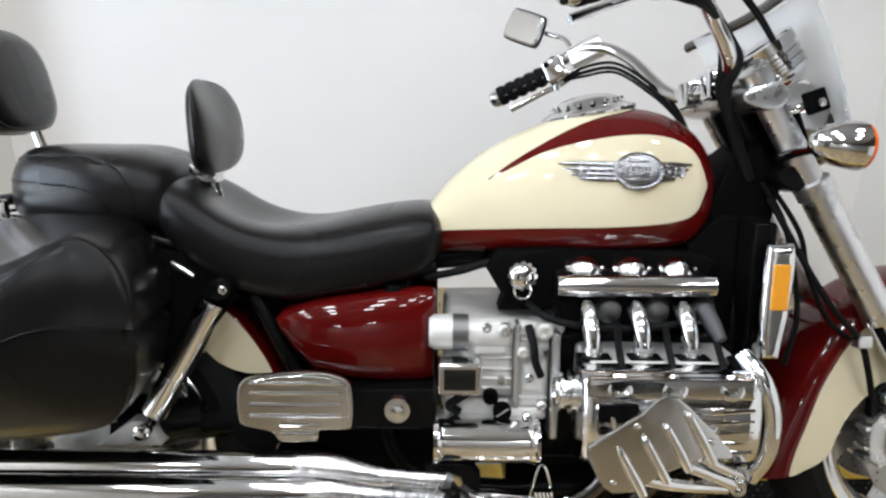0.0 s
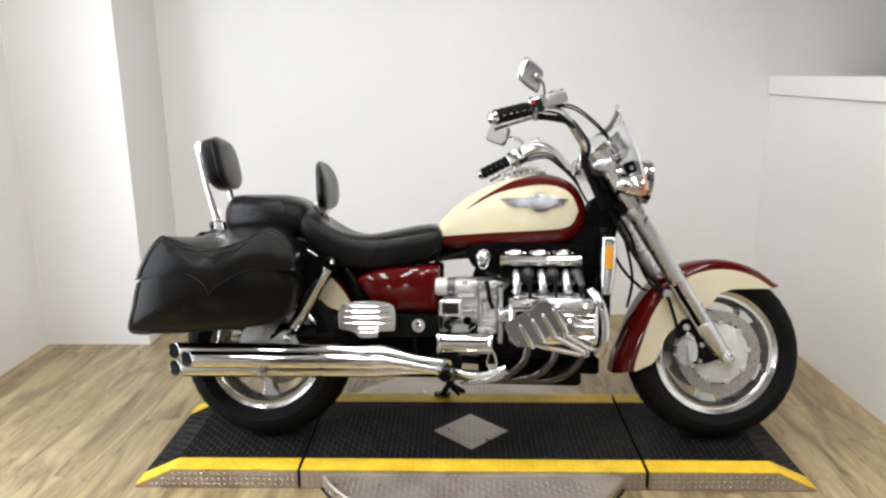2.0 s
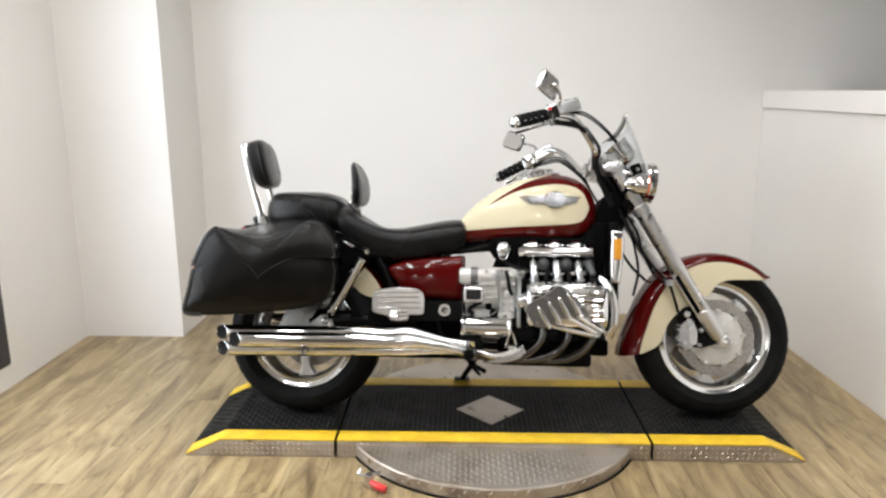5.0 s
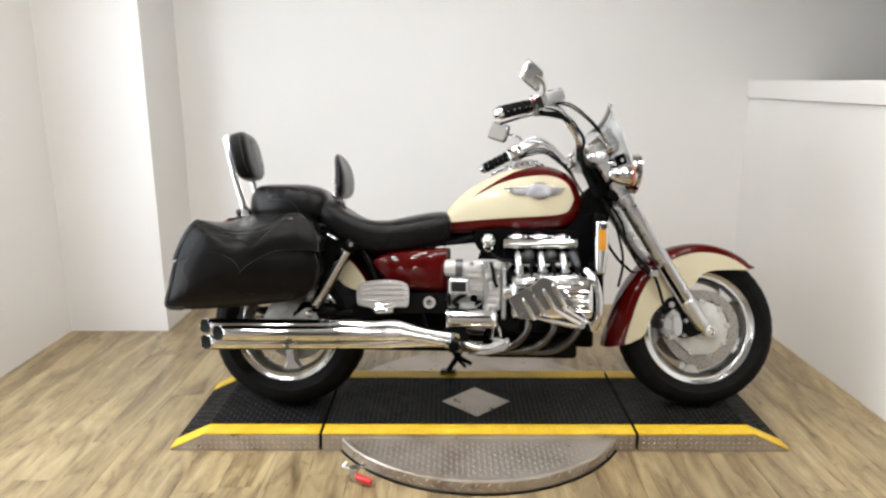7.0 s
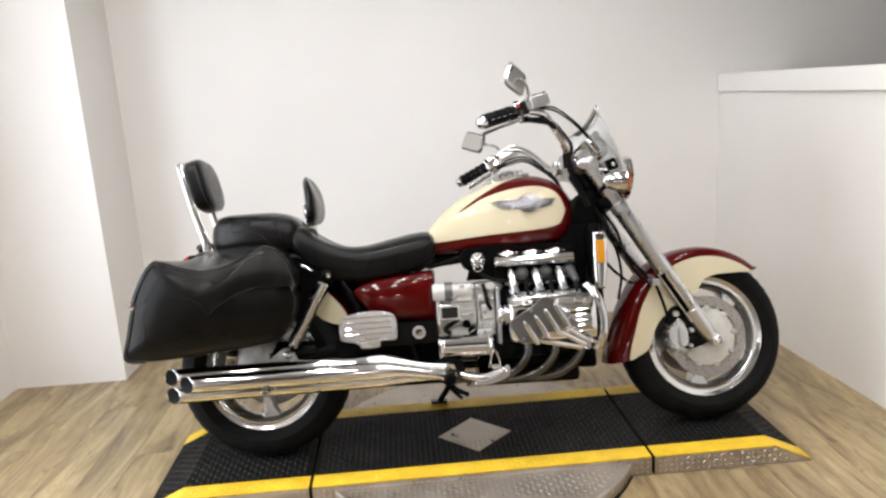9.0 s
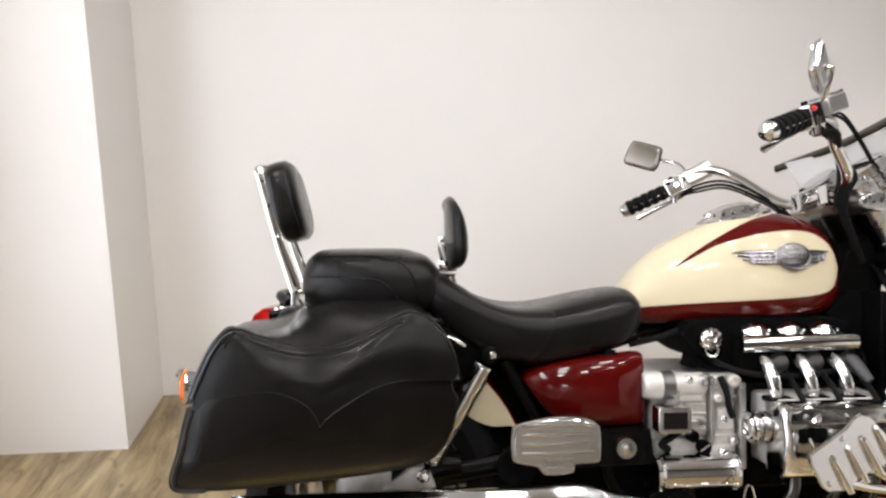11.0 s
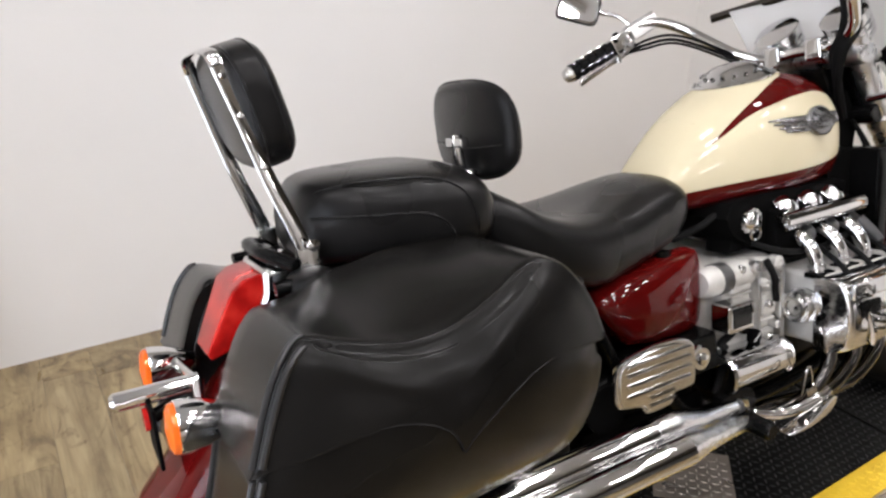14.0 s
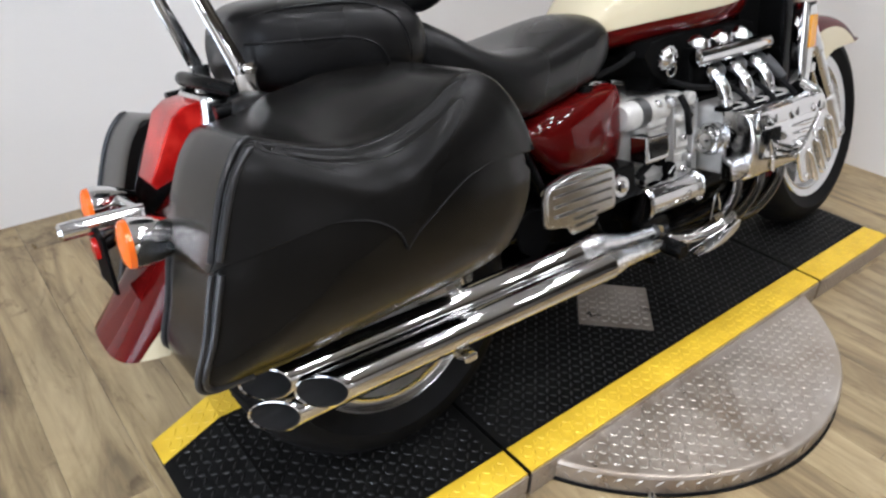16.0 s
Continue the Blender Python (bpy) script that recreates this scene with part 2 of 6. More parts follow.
def tube(bm, pts, r, n=12, per=8, cap=True, flat=1.0, side=None):
    """A tube along a smooth curve; r a radius or a list of radii spread along it."""
    path = catmull(pts, per)
    radii = r if isinstance(r, (list, tuple)) else [r]
    rings, up = [], None
    for i, p in enumerate(path):
        d = (path[min(i + 1, len(path) - 1)] - path[max(i - 1, 0)]).normalized()
        if up is None:
            up = side and Vector(side) or (Vector((0, 1, 0)) if abs(d.y) < 0.9 else Vector((1, 0, 0)))
        up = (up - d * up.dot(d)).normalized()
        other = d.cross(up)
        k = i / max(1, len(path) - 1) * (len(radii) - 1)
        j = min(int(k), len(radii) - 2) if len(radii) > 1 else 0
        rad = radii[j] + (radii[j + 1] - radii[j]) * (k - j) if len(radii) > 1 else radii[0]
        rings.append([p + up * (math.cos(a) * rad * flat) + other * (math.sin(a) * rad) for a in (2 * math.pi * q / n for q in range(n))])
    return bridge(bm, rings, cap=cap)


def lathe(bm, profile, at, axis, n=24, closed=False):
    """Turns (along, radius) pairs about an axis through a point."""
    axis = Vector(axis).normalized()
    u = axis.orthogonal().normalized()
    v = axis.cross(u)
    at = Vector(at)
    rings = [[at + axis * s + (u * math.cos(a) + v * math.sin(a)) * max(r, 1e-4) for a in (2 * math.pi * q / n for q in range(n))] for s, r in profile]
    if closed:
        rings.append(rings[0])
    bridge(bm, rings, cap=not closed)
    if closed:
        bmesh.ops.remove_doubles(bm, verts=bm.verts, dist=1e-5)
    return bm


def prism(bm, outline, y0, y1, bevel=0.0, seg=2, inset=None):
    """A plate in the xz plane between two depths, with rounded rims."""
    a = [bm.verts.new((x, y0, z)) for x, z in outline]
    b = [bm.verts.new((x, y1, z)) for x, z in outline]
    n = len(a)
    fa, fb = bm.faces.new(a[::-1]), bm.faces.new(b)
    for i in range(n):
        bm.faces.new((a[i], a[(i + 1) % n], b[(i + 1) % n], b[i]))
    bmesh.ops.recalc_face_normals(bm, faces=bm.faces)
    if bevel:
        es = list(fa.edges) + list(fb.edges)
        bmesh.ops.bevel(bm, geom=es, offset=bevel, segments=seg, affect="EDGES", profile=0.5)
    return bm


def curve_outline(pts, per=5):
    """A closed smooth outline through (x, z) points."""
    n = len(pts)
    out = []
    for i in range(n):
        a, b, c, d = (Vector((*pts[(i + k) % n], 0)) for k in (-1, 0, 1, 2))
        for k in range(per):
            t = k / per
            p = 0.5 * (2 * b + (c - a) * t + (2 * a - 5 * b + 4 * c - d) * t * t + (3 * b - a - 3 * c + d) * t ** 3)
            out.append((p.x, p.y))
    return out


def lerp_table(table, x):
    """Smooth value of a table of (x, value) rows at x."""
    if x <= table[0][0]:
        return table[0][1]
    for i in range(len(table) - 1):
        (x0, v0), (x1, v1) = table[i], table[i + 1]
        if x <= x1:
            t = (x - x0) / (x1 - x0)
            m0 = (v1 - (table[i - 1][1] if i else v0)) / (x1 - (table[i - 1][0] if i else x0)) * (x1 - x0)
            m1 = ((table[i + 2][1] if i + 2 < len(table) else v1) - v0) / ((table[i + 2][0] if i + 2 < len(table) else x1) - x0) * (x1 - x0)
            return (2 * t ** 3 - 3 * t * t + 1) * v0 + (t ** 3 - 2 * t * t + t) * m0 + (3 * t * t - 2 * t ** 3) * v1 + (t ** 3 - t * t) * m1
    return table[-1][1]


def new_bm():
    return bmesh.new()


# ---- room ----
BACK, LEFT = 1.72, -2.31


# Dark colour stands in for low light in the showroom round the bay.
taupe = paint("dim_room_taupe", (0.12, 0.112, 0.10), (0.155, 0.146, 0.132), 0.6, 0.0, 0.1)


def wall(name, lo, hi, label, holes=(), material=None):
    """A wall from lo to hi; holes are boxes cut along its plane, given as the pieces round them."""
    bm = new_bm()
    for a, b in holes or ((lo, hi),):
        box(bm, a, b)
    return tagged(finish(name, bm, material or wall_mat, smooth=False), label, "wall", kind="structure")


wall("wall_back", (-2.6, BACK, 0), (6.2, BACK + 0.15, CEIL), "white satin-painted back wall of the photo bay")
wall("wall_pillar", (LEFT, 1.215, 0), (-1.745, BACK, CEIL), "white boxed-out pillar in the corner of the bay")
WIN_Y0, WIN_Y1, WIN_Z0, WIN_Z1 = -1.35, 0.49, 0.115, 2.15
wall("wall_left", None, None, "white painted side wall with a tall window", holes=(
    ((LEFT - 0.15, WIN_Y1, 0), (LEFT, BACK, CEIL)), ((LEFT - 0.15, -4.4, 0), (LEFT, WIN_Y0, CEIL)),
    ((LEFT - 0.15, WIN_Y0, 0), (LEFT, WIN_Y1, WIN_Z0)), ((LEFT - 0.15, WIN_Y0, WIN_Z1), (LEFT, WIN_Y1, CEIL))))
wall("wall_left_rear", (LEFT - 0.15, -7.6, 0), (LEFT, -4.4, CEIL), "unseen side wall, coloured dark for the dim showroom behind the bay", material=taupe)
# Unseen wall, added in white to brighten low reflections in the chrome.
wall("wall_rear", (-2.6, -7.75, 0), (6.2, -7.6, CEIL), "unseen white wall closing the showroom, kept light for chrome reflections")
wall("wall_far_right", (6.05, -7.6, 0), (6.2, BACK, CEIL), "wall beyond the low partition, coloured dark for dim light", material=taupe)

bm = box(new_bm(), (0, -2.35, 0), (0.14, 1.76, 1.305))
partition = tagged(finish("wall_partition", bm, wall_mat, smooth=False), "low white partition wall with a ledge on top", "wall", kind="structure")
partition.matrix_world = pose(1.745, -0.04, 0, 0, 0, 1.45)
bm = box(new_bm(), (-0.018, -2.37, 1.308), (0.40, 1.755, 1.412), 0.006, 2)
ledge = tagged(finish("trim_ledge", bm, wall_mat), "white painted ledge board on the partition", "ledge", kind="structure")
ledge.matrix_world = pose(1.745, -0.04, 0, 0, 0, 1.45)

bm = box(new_bm(), (-2.6, -4.4, CEIL), (2.15, BACK + 0.15, CEIL + 0.12))
tagged(finish("ceiling", bm, ceiling_mat, smooth=False), "plain grey ceiling over the photo bay", "ceiling", kind="structure")
# Unseen rear ceiling; its dark colour keeps chrome reflections dark.
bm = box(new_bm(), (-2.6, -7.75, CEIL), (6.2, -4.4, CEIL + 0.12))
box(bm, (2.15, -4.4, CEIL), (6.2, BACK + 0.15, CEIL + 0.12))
tagged(finish("ceiling_rear", bm, taupe, smooth=False), "unseen rear ceiling, coloured dark for the dim showroom", "ceiling", kind="structure")

win = tagged(new("window_1"), "tall window in a charcoal metal frame", "window", kind="structure")
win.location = (LEFT - 0.02, (WIN_Y0 + WIN_Y1) / 2, WIN_Z0)
half, high = (WIN_Y1 - WIN_Y0) / 2, WIN_Z1 - WIN_Z0
for name, lo, hi in (("window_frame", (-0.05, half - 0.075, 0), (0.03, half, high)), ("window_frame", (-0.05, -half, 0), (0.03, 0.075 - half, high)),
                     ("window_sill", (-0.05, 0.075 - half, 0), (0.03, half - 0.075, 0.075)), ("window_head", (-0.05, 0.075 - half, high - 0.075), (0.03, half - 0.075, high))):
    part(name, box(new_bm(), lo, hi, 0.004, 1), frame_paint, win)
pane = part("pane", box(new_bm(), (-0.012, 0.07 - half, 0.07), (-0.006, half - 0.07, high - 0.07)), window_glass, win, "clear window pane")
pane.visible_shadow = False


def ceiling_light(x, y, sx, sy, watts):
    top = tagged(new("ceiling_light"), "white framed ceiling light panel", "ceiling light", "ceiling lights")
    top.location = (x, y, CEIL)
    bm = new_bm()
    for lo, hi in (((-sx - .03, -sy - .03, -.05), (sx + .03, -sy, -.001)), ((-sx - .03, sy, -.05), (sx + .03, sy + .03, -.001)),
                   ((-sx - .03, -sy, -.05), (-sx, sy, -.001)), ((sx, -sy, -.05), (sx + .03, sy, -.001))):
        box(bm, lo, hi, 0.003, 1)
    part("frame", bm, ceiling_mat, top)
    part("diffuser", box(new_bm(), (-sx, -sy, -.035), (sx, sy, -.02)), lamp_glow, top, "glowing white diffuser")
    area_lamp("ceiling_lamp", (x, y, CEIL - 0.06), (x, y, 0), 2 * sx, 2 * sy, watts, (1.0, 0.972, 0.94))


for x, y in ((-1.4, -7.0), (0.55, -7.0)):
    ceiling_light(x, y, 0.22, 0.22, 20)
for y in (-0.05, -0.90, -1.75):
    for x in (-1.7, -0.95, -0.2, 0.55, 1.3):
        ceiling_light(x, y, 0.095, 0.095, 7.6)
area_lamp("window_daylight", (LEFT - 0.25, (WIN_Y0 + WIN_Y1) / 2, 1.15), (3, -0.4, 0.6), 1.6, 1.9, 44, (0.86, 0.93, 1.0))

floor = tagged(new("floor"), "oak-look plank floor in mixed brown tones", "floor", kind="structure")
bm = box(new_bm(), (-2.6, -7.75, -0.12), (6.2, BACK + 0.15, -0.004))
part("subfloor", bm, joint_brown, floor)

# ---- turntable and platform ----
TOP, PX, SEAM, PY0, PY1 = 0.07, 1.215, 0.618, -0.155, 0.465
RAMP = 1.075


def lozenges(bm, spots, length, width, height, place):
    """Raised tread bars; place maps (u, v, h) to a point."""
    for u, v, turned in spots:
        c, s = math.cos(turned), math.sin(turned)
        base = [(-length, 0), (0, -width), (length, 0), (0, width)]
        lower = [bm.verts.new(place(u + c * a - s * b, v + s * a + c * b, 0)) for a, b in base]
        upper = [bm.verts.new(place(u + 0.5 * (c * a - s * b), v + 0.5 * (s * a + c * b), height)) for a, b in base]
        for i in range(4):
            bm.faces.new((lower[i], lower[(i + 1) % 4], upper[(i + 1) % 4], upper[i]))
        bm.faces.new(upper)


def tread_spots(u0, u1, v0, v1, step, keep=None):
    out, row = [], 0
    v = v0
    while v < v1:
        u, col = u0, 0
        while u < u1:
            if keep is None or keep(u, v):
                out.append((u, v, radians(45 if (row + col) % 2 else -45)))
            u, col = u + step, col + 1
        v, row = v + step, row + 1
    return out


def platform_height(x):
    return TOP if abs(x) <= RAMP else TOP - (abs(x) - RAMP) / (PX - RAMP) * (TOP - 0.006)


platform = tagged(new("turntable_platform"), "black tread-plate turntable platform with yellow painted edges", "platform")
platform.location = (0, 0, 0)

STEP, BAR = 0.0205, (0.0098, 0.0036, 0.0019)
DISC_C, DISC_R = (0.0, 0.155), 0.62
bm = lathe(new_bm(), [(0.0, DISC_R - 0.012), (0.004, DISC_R), (0.048, DISC_R), (0.053, DISC_R - 0.004), (0.055, DISC_R - 0.012)], (*DISC_C, 0.0), (0, 0, 1), 96)
disc = part("round_base", bm, tread, platform, "round aluminium tread-plate turntable base", sharp=30)
bm = new_bm()
outside = lambda u, v: (math.hypot(u - DISC_C[0], v - DISC_C[1]) < DISC_R - 0.02) and not (PY0 - 0.012 < v < PY1 + 0.012)
lozenges(bm, tread_spots(-0.62, 0.62, -0.47, 0.78, STEP, outside), BAR[0], BAR[1], 0.0011, lambda u, v, h: (u, v, 0.055 + h))
n_rim = 176
lozenges(bm, [(k * 2 * math.pi / n_rim * DISC_R, 0.017 + 0.02 * (k % 2), radians(45 if k % 2 else -45)) for k in range(n_rim)], 0.0125, 0.0036, 0.0020,
         lambda u, v, h: (DISC_C[0] + (DISC_R + h) * math.cos(u / DISC_R), DISC_C[1] + (DISC_R + h) * math.sin(u / DISC_R), v))
tagged(part("disc_tread", bm, tread_bar, platform, "raised bright tread bars", smooth=False), kind="stuff")
part("disc_gasket", lathe(new_bm(), [(0.0, DISC_R + 0.006), (0.005, DISC_R + 0.006), (0.006, DISC_R - 0.002), (0.0, DISC_R - 0.002)], (*DISC_C, 0.0), (0, 0, 1), 96, closed=True), rubber, platform, "black rubber foot ring")


def deck(name, x0, x1):
    """One deck section, closed down to the floor, with a ramp where it reaches past the flat."""
    xs = sorted({x0, x1, *[s * RAMP for s in (-1, 1) if x0 < s * RAMP < x1]})
    bm = new_bm()
    rings = []
    for x in xs:
        h = platform_height(x)
        rings.append([(x, PY0 + 0.003, 0.0), (x, PY0 + 0.003, h), (x, PY1 - 0.003, h), (x, PY1 - 0.003, 0.0)])
    bridge(bm, rings)
    return part(name, bm, mat_black, platform, smooth=False)


for x0, x1 in ((-PX, -SEAM - 0.005), (-SEAM + 0.005, SEAM - 0.005), (SEAM + 0.005, PX)):
    deck("deck", x0, x1)
    for y0, y1, out in ((PY0, PY0 + 0.078, -1), (PY1 - 0.078, PY1, 1)):
        bm = new_bm()
        xs = sorted({x0 + 0.001, x1 - 0.001, *[s * RAMP for s in (-1, 1) if x0 < s * RAMP < x1]})
        bridge(bm, [[(x, y0, platform_height(x) - 0.002), (x, y0, platform_height(x) + 0.0025), (x, y1, platform_height(x) + 0.0025), (x, y1, platform_height(x) - 0.002)] for x in xs])
        part("edge_stripe", bm, yellow, platform, "safety-yellow painted edge stripe", smooth=False)
        bm = new_bm()
        ye = PY0 if out < 0 else PY1
        bridge(bm, [[(x, ye, 0.0), (x, ye + out * 0.004, 0.0), (x, ye + out * 0.004, max(0.004, platform_height(x) - 0.003)), (x, ye, max(0.004, platform_height(x) - 0.003))] for x in xs])
        part("skirt", bm, tread, platform, "bright aluminium tread-plate skirt", smooth=False)
        bm = new_bm()
        lozenges(bm, [s for s in tread_spots(x0 + 0.02, x1 - 0.015, 0.014, 0.06, STEP) if s[1] < platform_height(s[0]) - 0.012], *BAR,
                 lambda u, v, h: (u, ye + out * (0.004 + h), v))
        tagged(part("skirt_tread", bm, tread_bar, platform, smooth=False), kind="stuff")
in_diamond = lambda u, v: abs(u) / 0.145 + abs(v - 0.137) / 0.142 < 1
bm = new_bm()
lozenges(bm, tread_spots(-PX + 0.03, PX - 0.02, PY0 + 0.095, PY1 - 0.085, STEP, lambda u, v: not in_diamond(u, v) and abs(abs(u) - SEAM) > 0.014),
         *BAR, lambda u, v, h: (u, v, platform_height(u) + h))
tagged(part("deck_tread", bm, tread_black, platform, "raised black tread bars", smooth=False), kind="stuff")
bm = new_bm()
clear_of_seam = lambda u, v: abs(abs(u) - SEAM) > 0.016
lozenges(bm, tread_spots(-PX + 0.03, PX - 0.02, PY0 + 0.014, PY0 + 0.070, STEP, clear_of_seam) + tread_spots(-PX + 0.03, PX - 0.02, PY1 - 0.064, PY1 - 0.012, STEP, clear_of_seam),
         *BAR, lambda u, v, h: (u, v, platform_height(u) + 0.0025 + h))
tagged(part("stripe_tread", bm, yellow, platform, smooth=False), kind="stuff")
bm = new_bm()
vs = [(0.145, 0.137), (0, 0.279), (-0.145, 0.137), (0, -0.005)]
bridge(bm, [[(x, y, TOP - 0.001) for x, y in vs], [(x, y, TOP + 0.0015) for x, y in vs]])
part("diamond_plate", bm, tread, platform, "bright bare diamond in the deck", smooth=False)
bm = new_bm()
lozenges(bm, tread_spots(-0.14, 0.14, 0.0, 0.28, STEP, lambda u, v: abs(u) / 0.145 + abs(v - 0.137) / 0.142 < 0.90), *BAR, lambda u, v, h: (u, v, TOP + 0.0015 + h))
tagged(part("diamond_tread", bm, tread_bar, platform, smooth=False), kind="stuff")
bm = tube(new_bm(), [(-0.425, -0.335, 0.035), (-0.455, -0.362, 0.045)], 0.008, 10)
box(bm, (-0.475, -0.385, 0.002), (-0.445, -0.350, 0.052), 0.004)
tube(bm, [(-0.475, -0.37, 0.045), (-0.50, -0.36, 0.05), (-0.49, -0.345, 0.06)], 0.006, 8)
part("latch_pin", bm, satin, platform, "steel turntable latch pin")
part("latch_grip", tube(new_bm(), [(-0.452, -0.380, 0.026), (-0.425, -0.40, 0.022), (-0.395, -0.412, 0.016)], [0.010, 0.014, 0.013], 12), red_plastic, platform, "red plastic latch grip")

# ---- motorcycle ----
bike = tagged(new("motorcycle"), "red and cream cruiser motorcycle with chrome engine and black saddlebags", "motorcycle")
bike.matrix_world = pose(0.078, 0.155, TOP, -12.7, 0, -2.5)
AX_R, AX_F = Vector((-0.866, 0, 0.324)), Vector((0.847, 0, 0.3285))
RAD_R, RAD_F = 0.327, 0.329
STEER = 6.0
HEAD, RAKE = Vector((0.44, 0, 0.95)), Vector((-math.sin(radians(32)), 0, math.cos(radians(32))))
TURNED = Matrix.Translation(HEAD) @ Matrix.Rotation(radians(STEER), 4, RAKE) @ Matrix.Translation(-HEAD)
BARS = Matrix.Translation(HEAD) @ Matrix.Rotation(radians(-4.0), 4, "X") @ Matrix.Rotation(radians(STEER), 4, RAKE) @ Matrix.Translation(-HEAD)


def steered(ob, m=None):
    ob.matrix_basis = m or TURNED
    return ob


def empty_part(name, parent, label=""):
    ob = new(name)
    ob.parent = parent
    if label:
        ob["label"] = label
    return ob


def ring_at(c, r, a, y):
    return Vector((c.x + r * math.cos(a), y, c.z + r * math.sin(a)))


def tyre_mesh(c, rad, half, rim):
    prof = []
    for k in range(17):
        a = math.pi * (k / 16)
        y, bulge = -math.cos(a) * half, math.sin(a) ** 0.55
        prof.append((y * (0.72 if k in (0, 16) else 1.0), rim + (rad - rim) * bulge))
    inner = [(half * 0.66, rim - 0.012), (-half * 0.66, rim - 0.012)]
    return lathe(new_bm(), prof + inner, c, (0, 1, 0), 72, closed=True)


def grooves(c, rad, half, n):
    """Dark raised-edge tread blocks round the crown."""
    bm = new_bm()
    for k in range(n):
        a = 2 * math.pi * k / n
        for s in (-1, 1):
            pts = []
            for j in range(4):
                y = s * half * (0.12 + 0.18 * j)
                drop = (1 - (1 - (abs(y) / half) ** 2) ** 0.28) * 0.10
                pts.append(ring_at(c, rad - drop + 0.0002, a + 0.05 * j, y))
            tube(bm, pts, 0.0014, 4, 1)
    return bm


def spoke_outline(c, a, r0, r1, wide, sweep, n=12):
    """A blade that flares into the hub and, broadly, into the rim."""
    left, right = [], []
    for k in range(n):
        t = k / (n - 1)
        r, ang = r0 + (r1 - r0) * t, a + sweep * t * t
        w = wide + 0.030 * max(0.0, (t - 0.62) / 0.38) ** 1.7 + 0.012 * max(0.0, (0.3 - t) / 0.3) ** 2
        d = Vector((-math.sin(ang), 0, math.cos(ang)))
        p = ring_at(c, r, ang, 0)
        left.append(p + d * w), right.append(p - d * w)
    return [(p.x, p.z) for p in left + right[::-1]]


def wheel(name, c, rad, half, rim, spokes, first, sweep, steer):
    top = empty_part(name, bike)
    part("tyre", tyre_mesh(c, rad, half, rim + 0.004), rubber, top, "black road tyre")
    part("tyre_tread", grooves(c, rad, half, 44), rubber, top)
    w = half * 0.70
    barrel = [(-w + 0.004, rim - 0.020), (-w + 0.016, rim - 0.026), (-0.024, rim - 0.036), (0.024, rim - 0.036), (w - 0.016, rim - 0.026), (w - 0.004, rim - 0.020), (w - 0.004, rim), (-w + 0.004, rim)]
    part("rim", lathe(new_bm(), barrel, c, (0, 1, 0), 72, closed=True), satin, top, "cast aluminium rim barrel")
    for s in (-1, 1):
        lip = [(s * (w - 0.010), rim + 0.012), (s * (w + 0.004), rim + 0.013), (s * (w + 0.007), rim + 0.009), (s * (w + 0.005), rim + 0.003), (s * (w + 0.0005), rim - 0.005), (s * (w - 0.001), rim - 0.012), (s * (w + 0.001), rim - 0.018), (s * (w - 0.002), rim - 0.0215), (s * (w - 0.010), rim - 0.020)]
        part("rim_lip", lathe(new_bm(), lip, c, (0, 1, 0), 72, closed=True), brushed, top, "broad polished rim lip")
    for k in range(spokes):
        at = first + 2 * math.pi * k / spokes
        part("spoke", prism(new_bm(), spoke_outline(c, at, 0.05, rim - 0.026, 0.017, sweep), -0.030, 0.030, 0.006, 2), satin, top)
    part("hub", lathe(new_bm(), [(-0.085, 0.0), (-0.085, 0.03), (-0.075, 0.045), (-0.045, 0.062), (0.045, 0.062), (0.075, 0.045), (0.085, 0.03), (0.085, 0.0)], c, (0, 1, 0), 32), satin, top)
    if steer:
        steered(top)
    return top


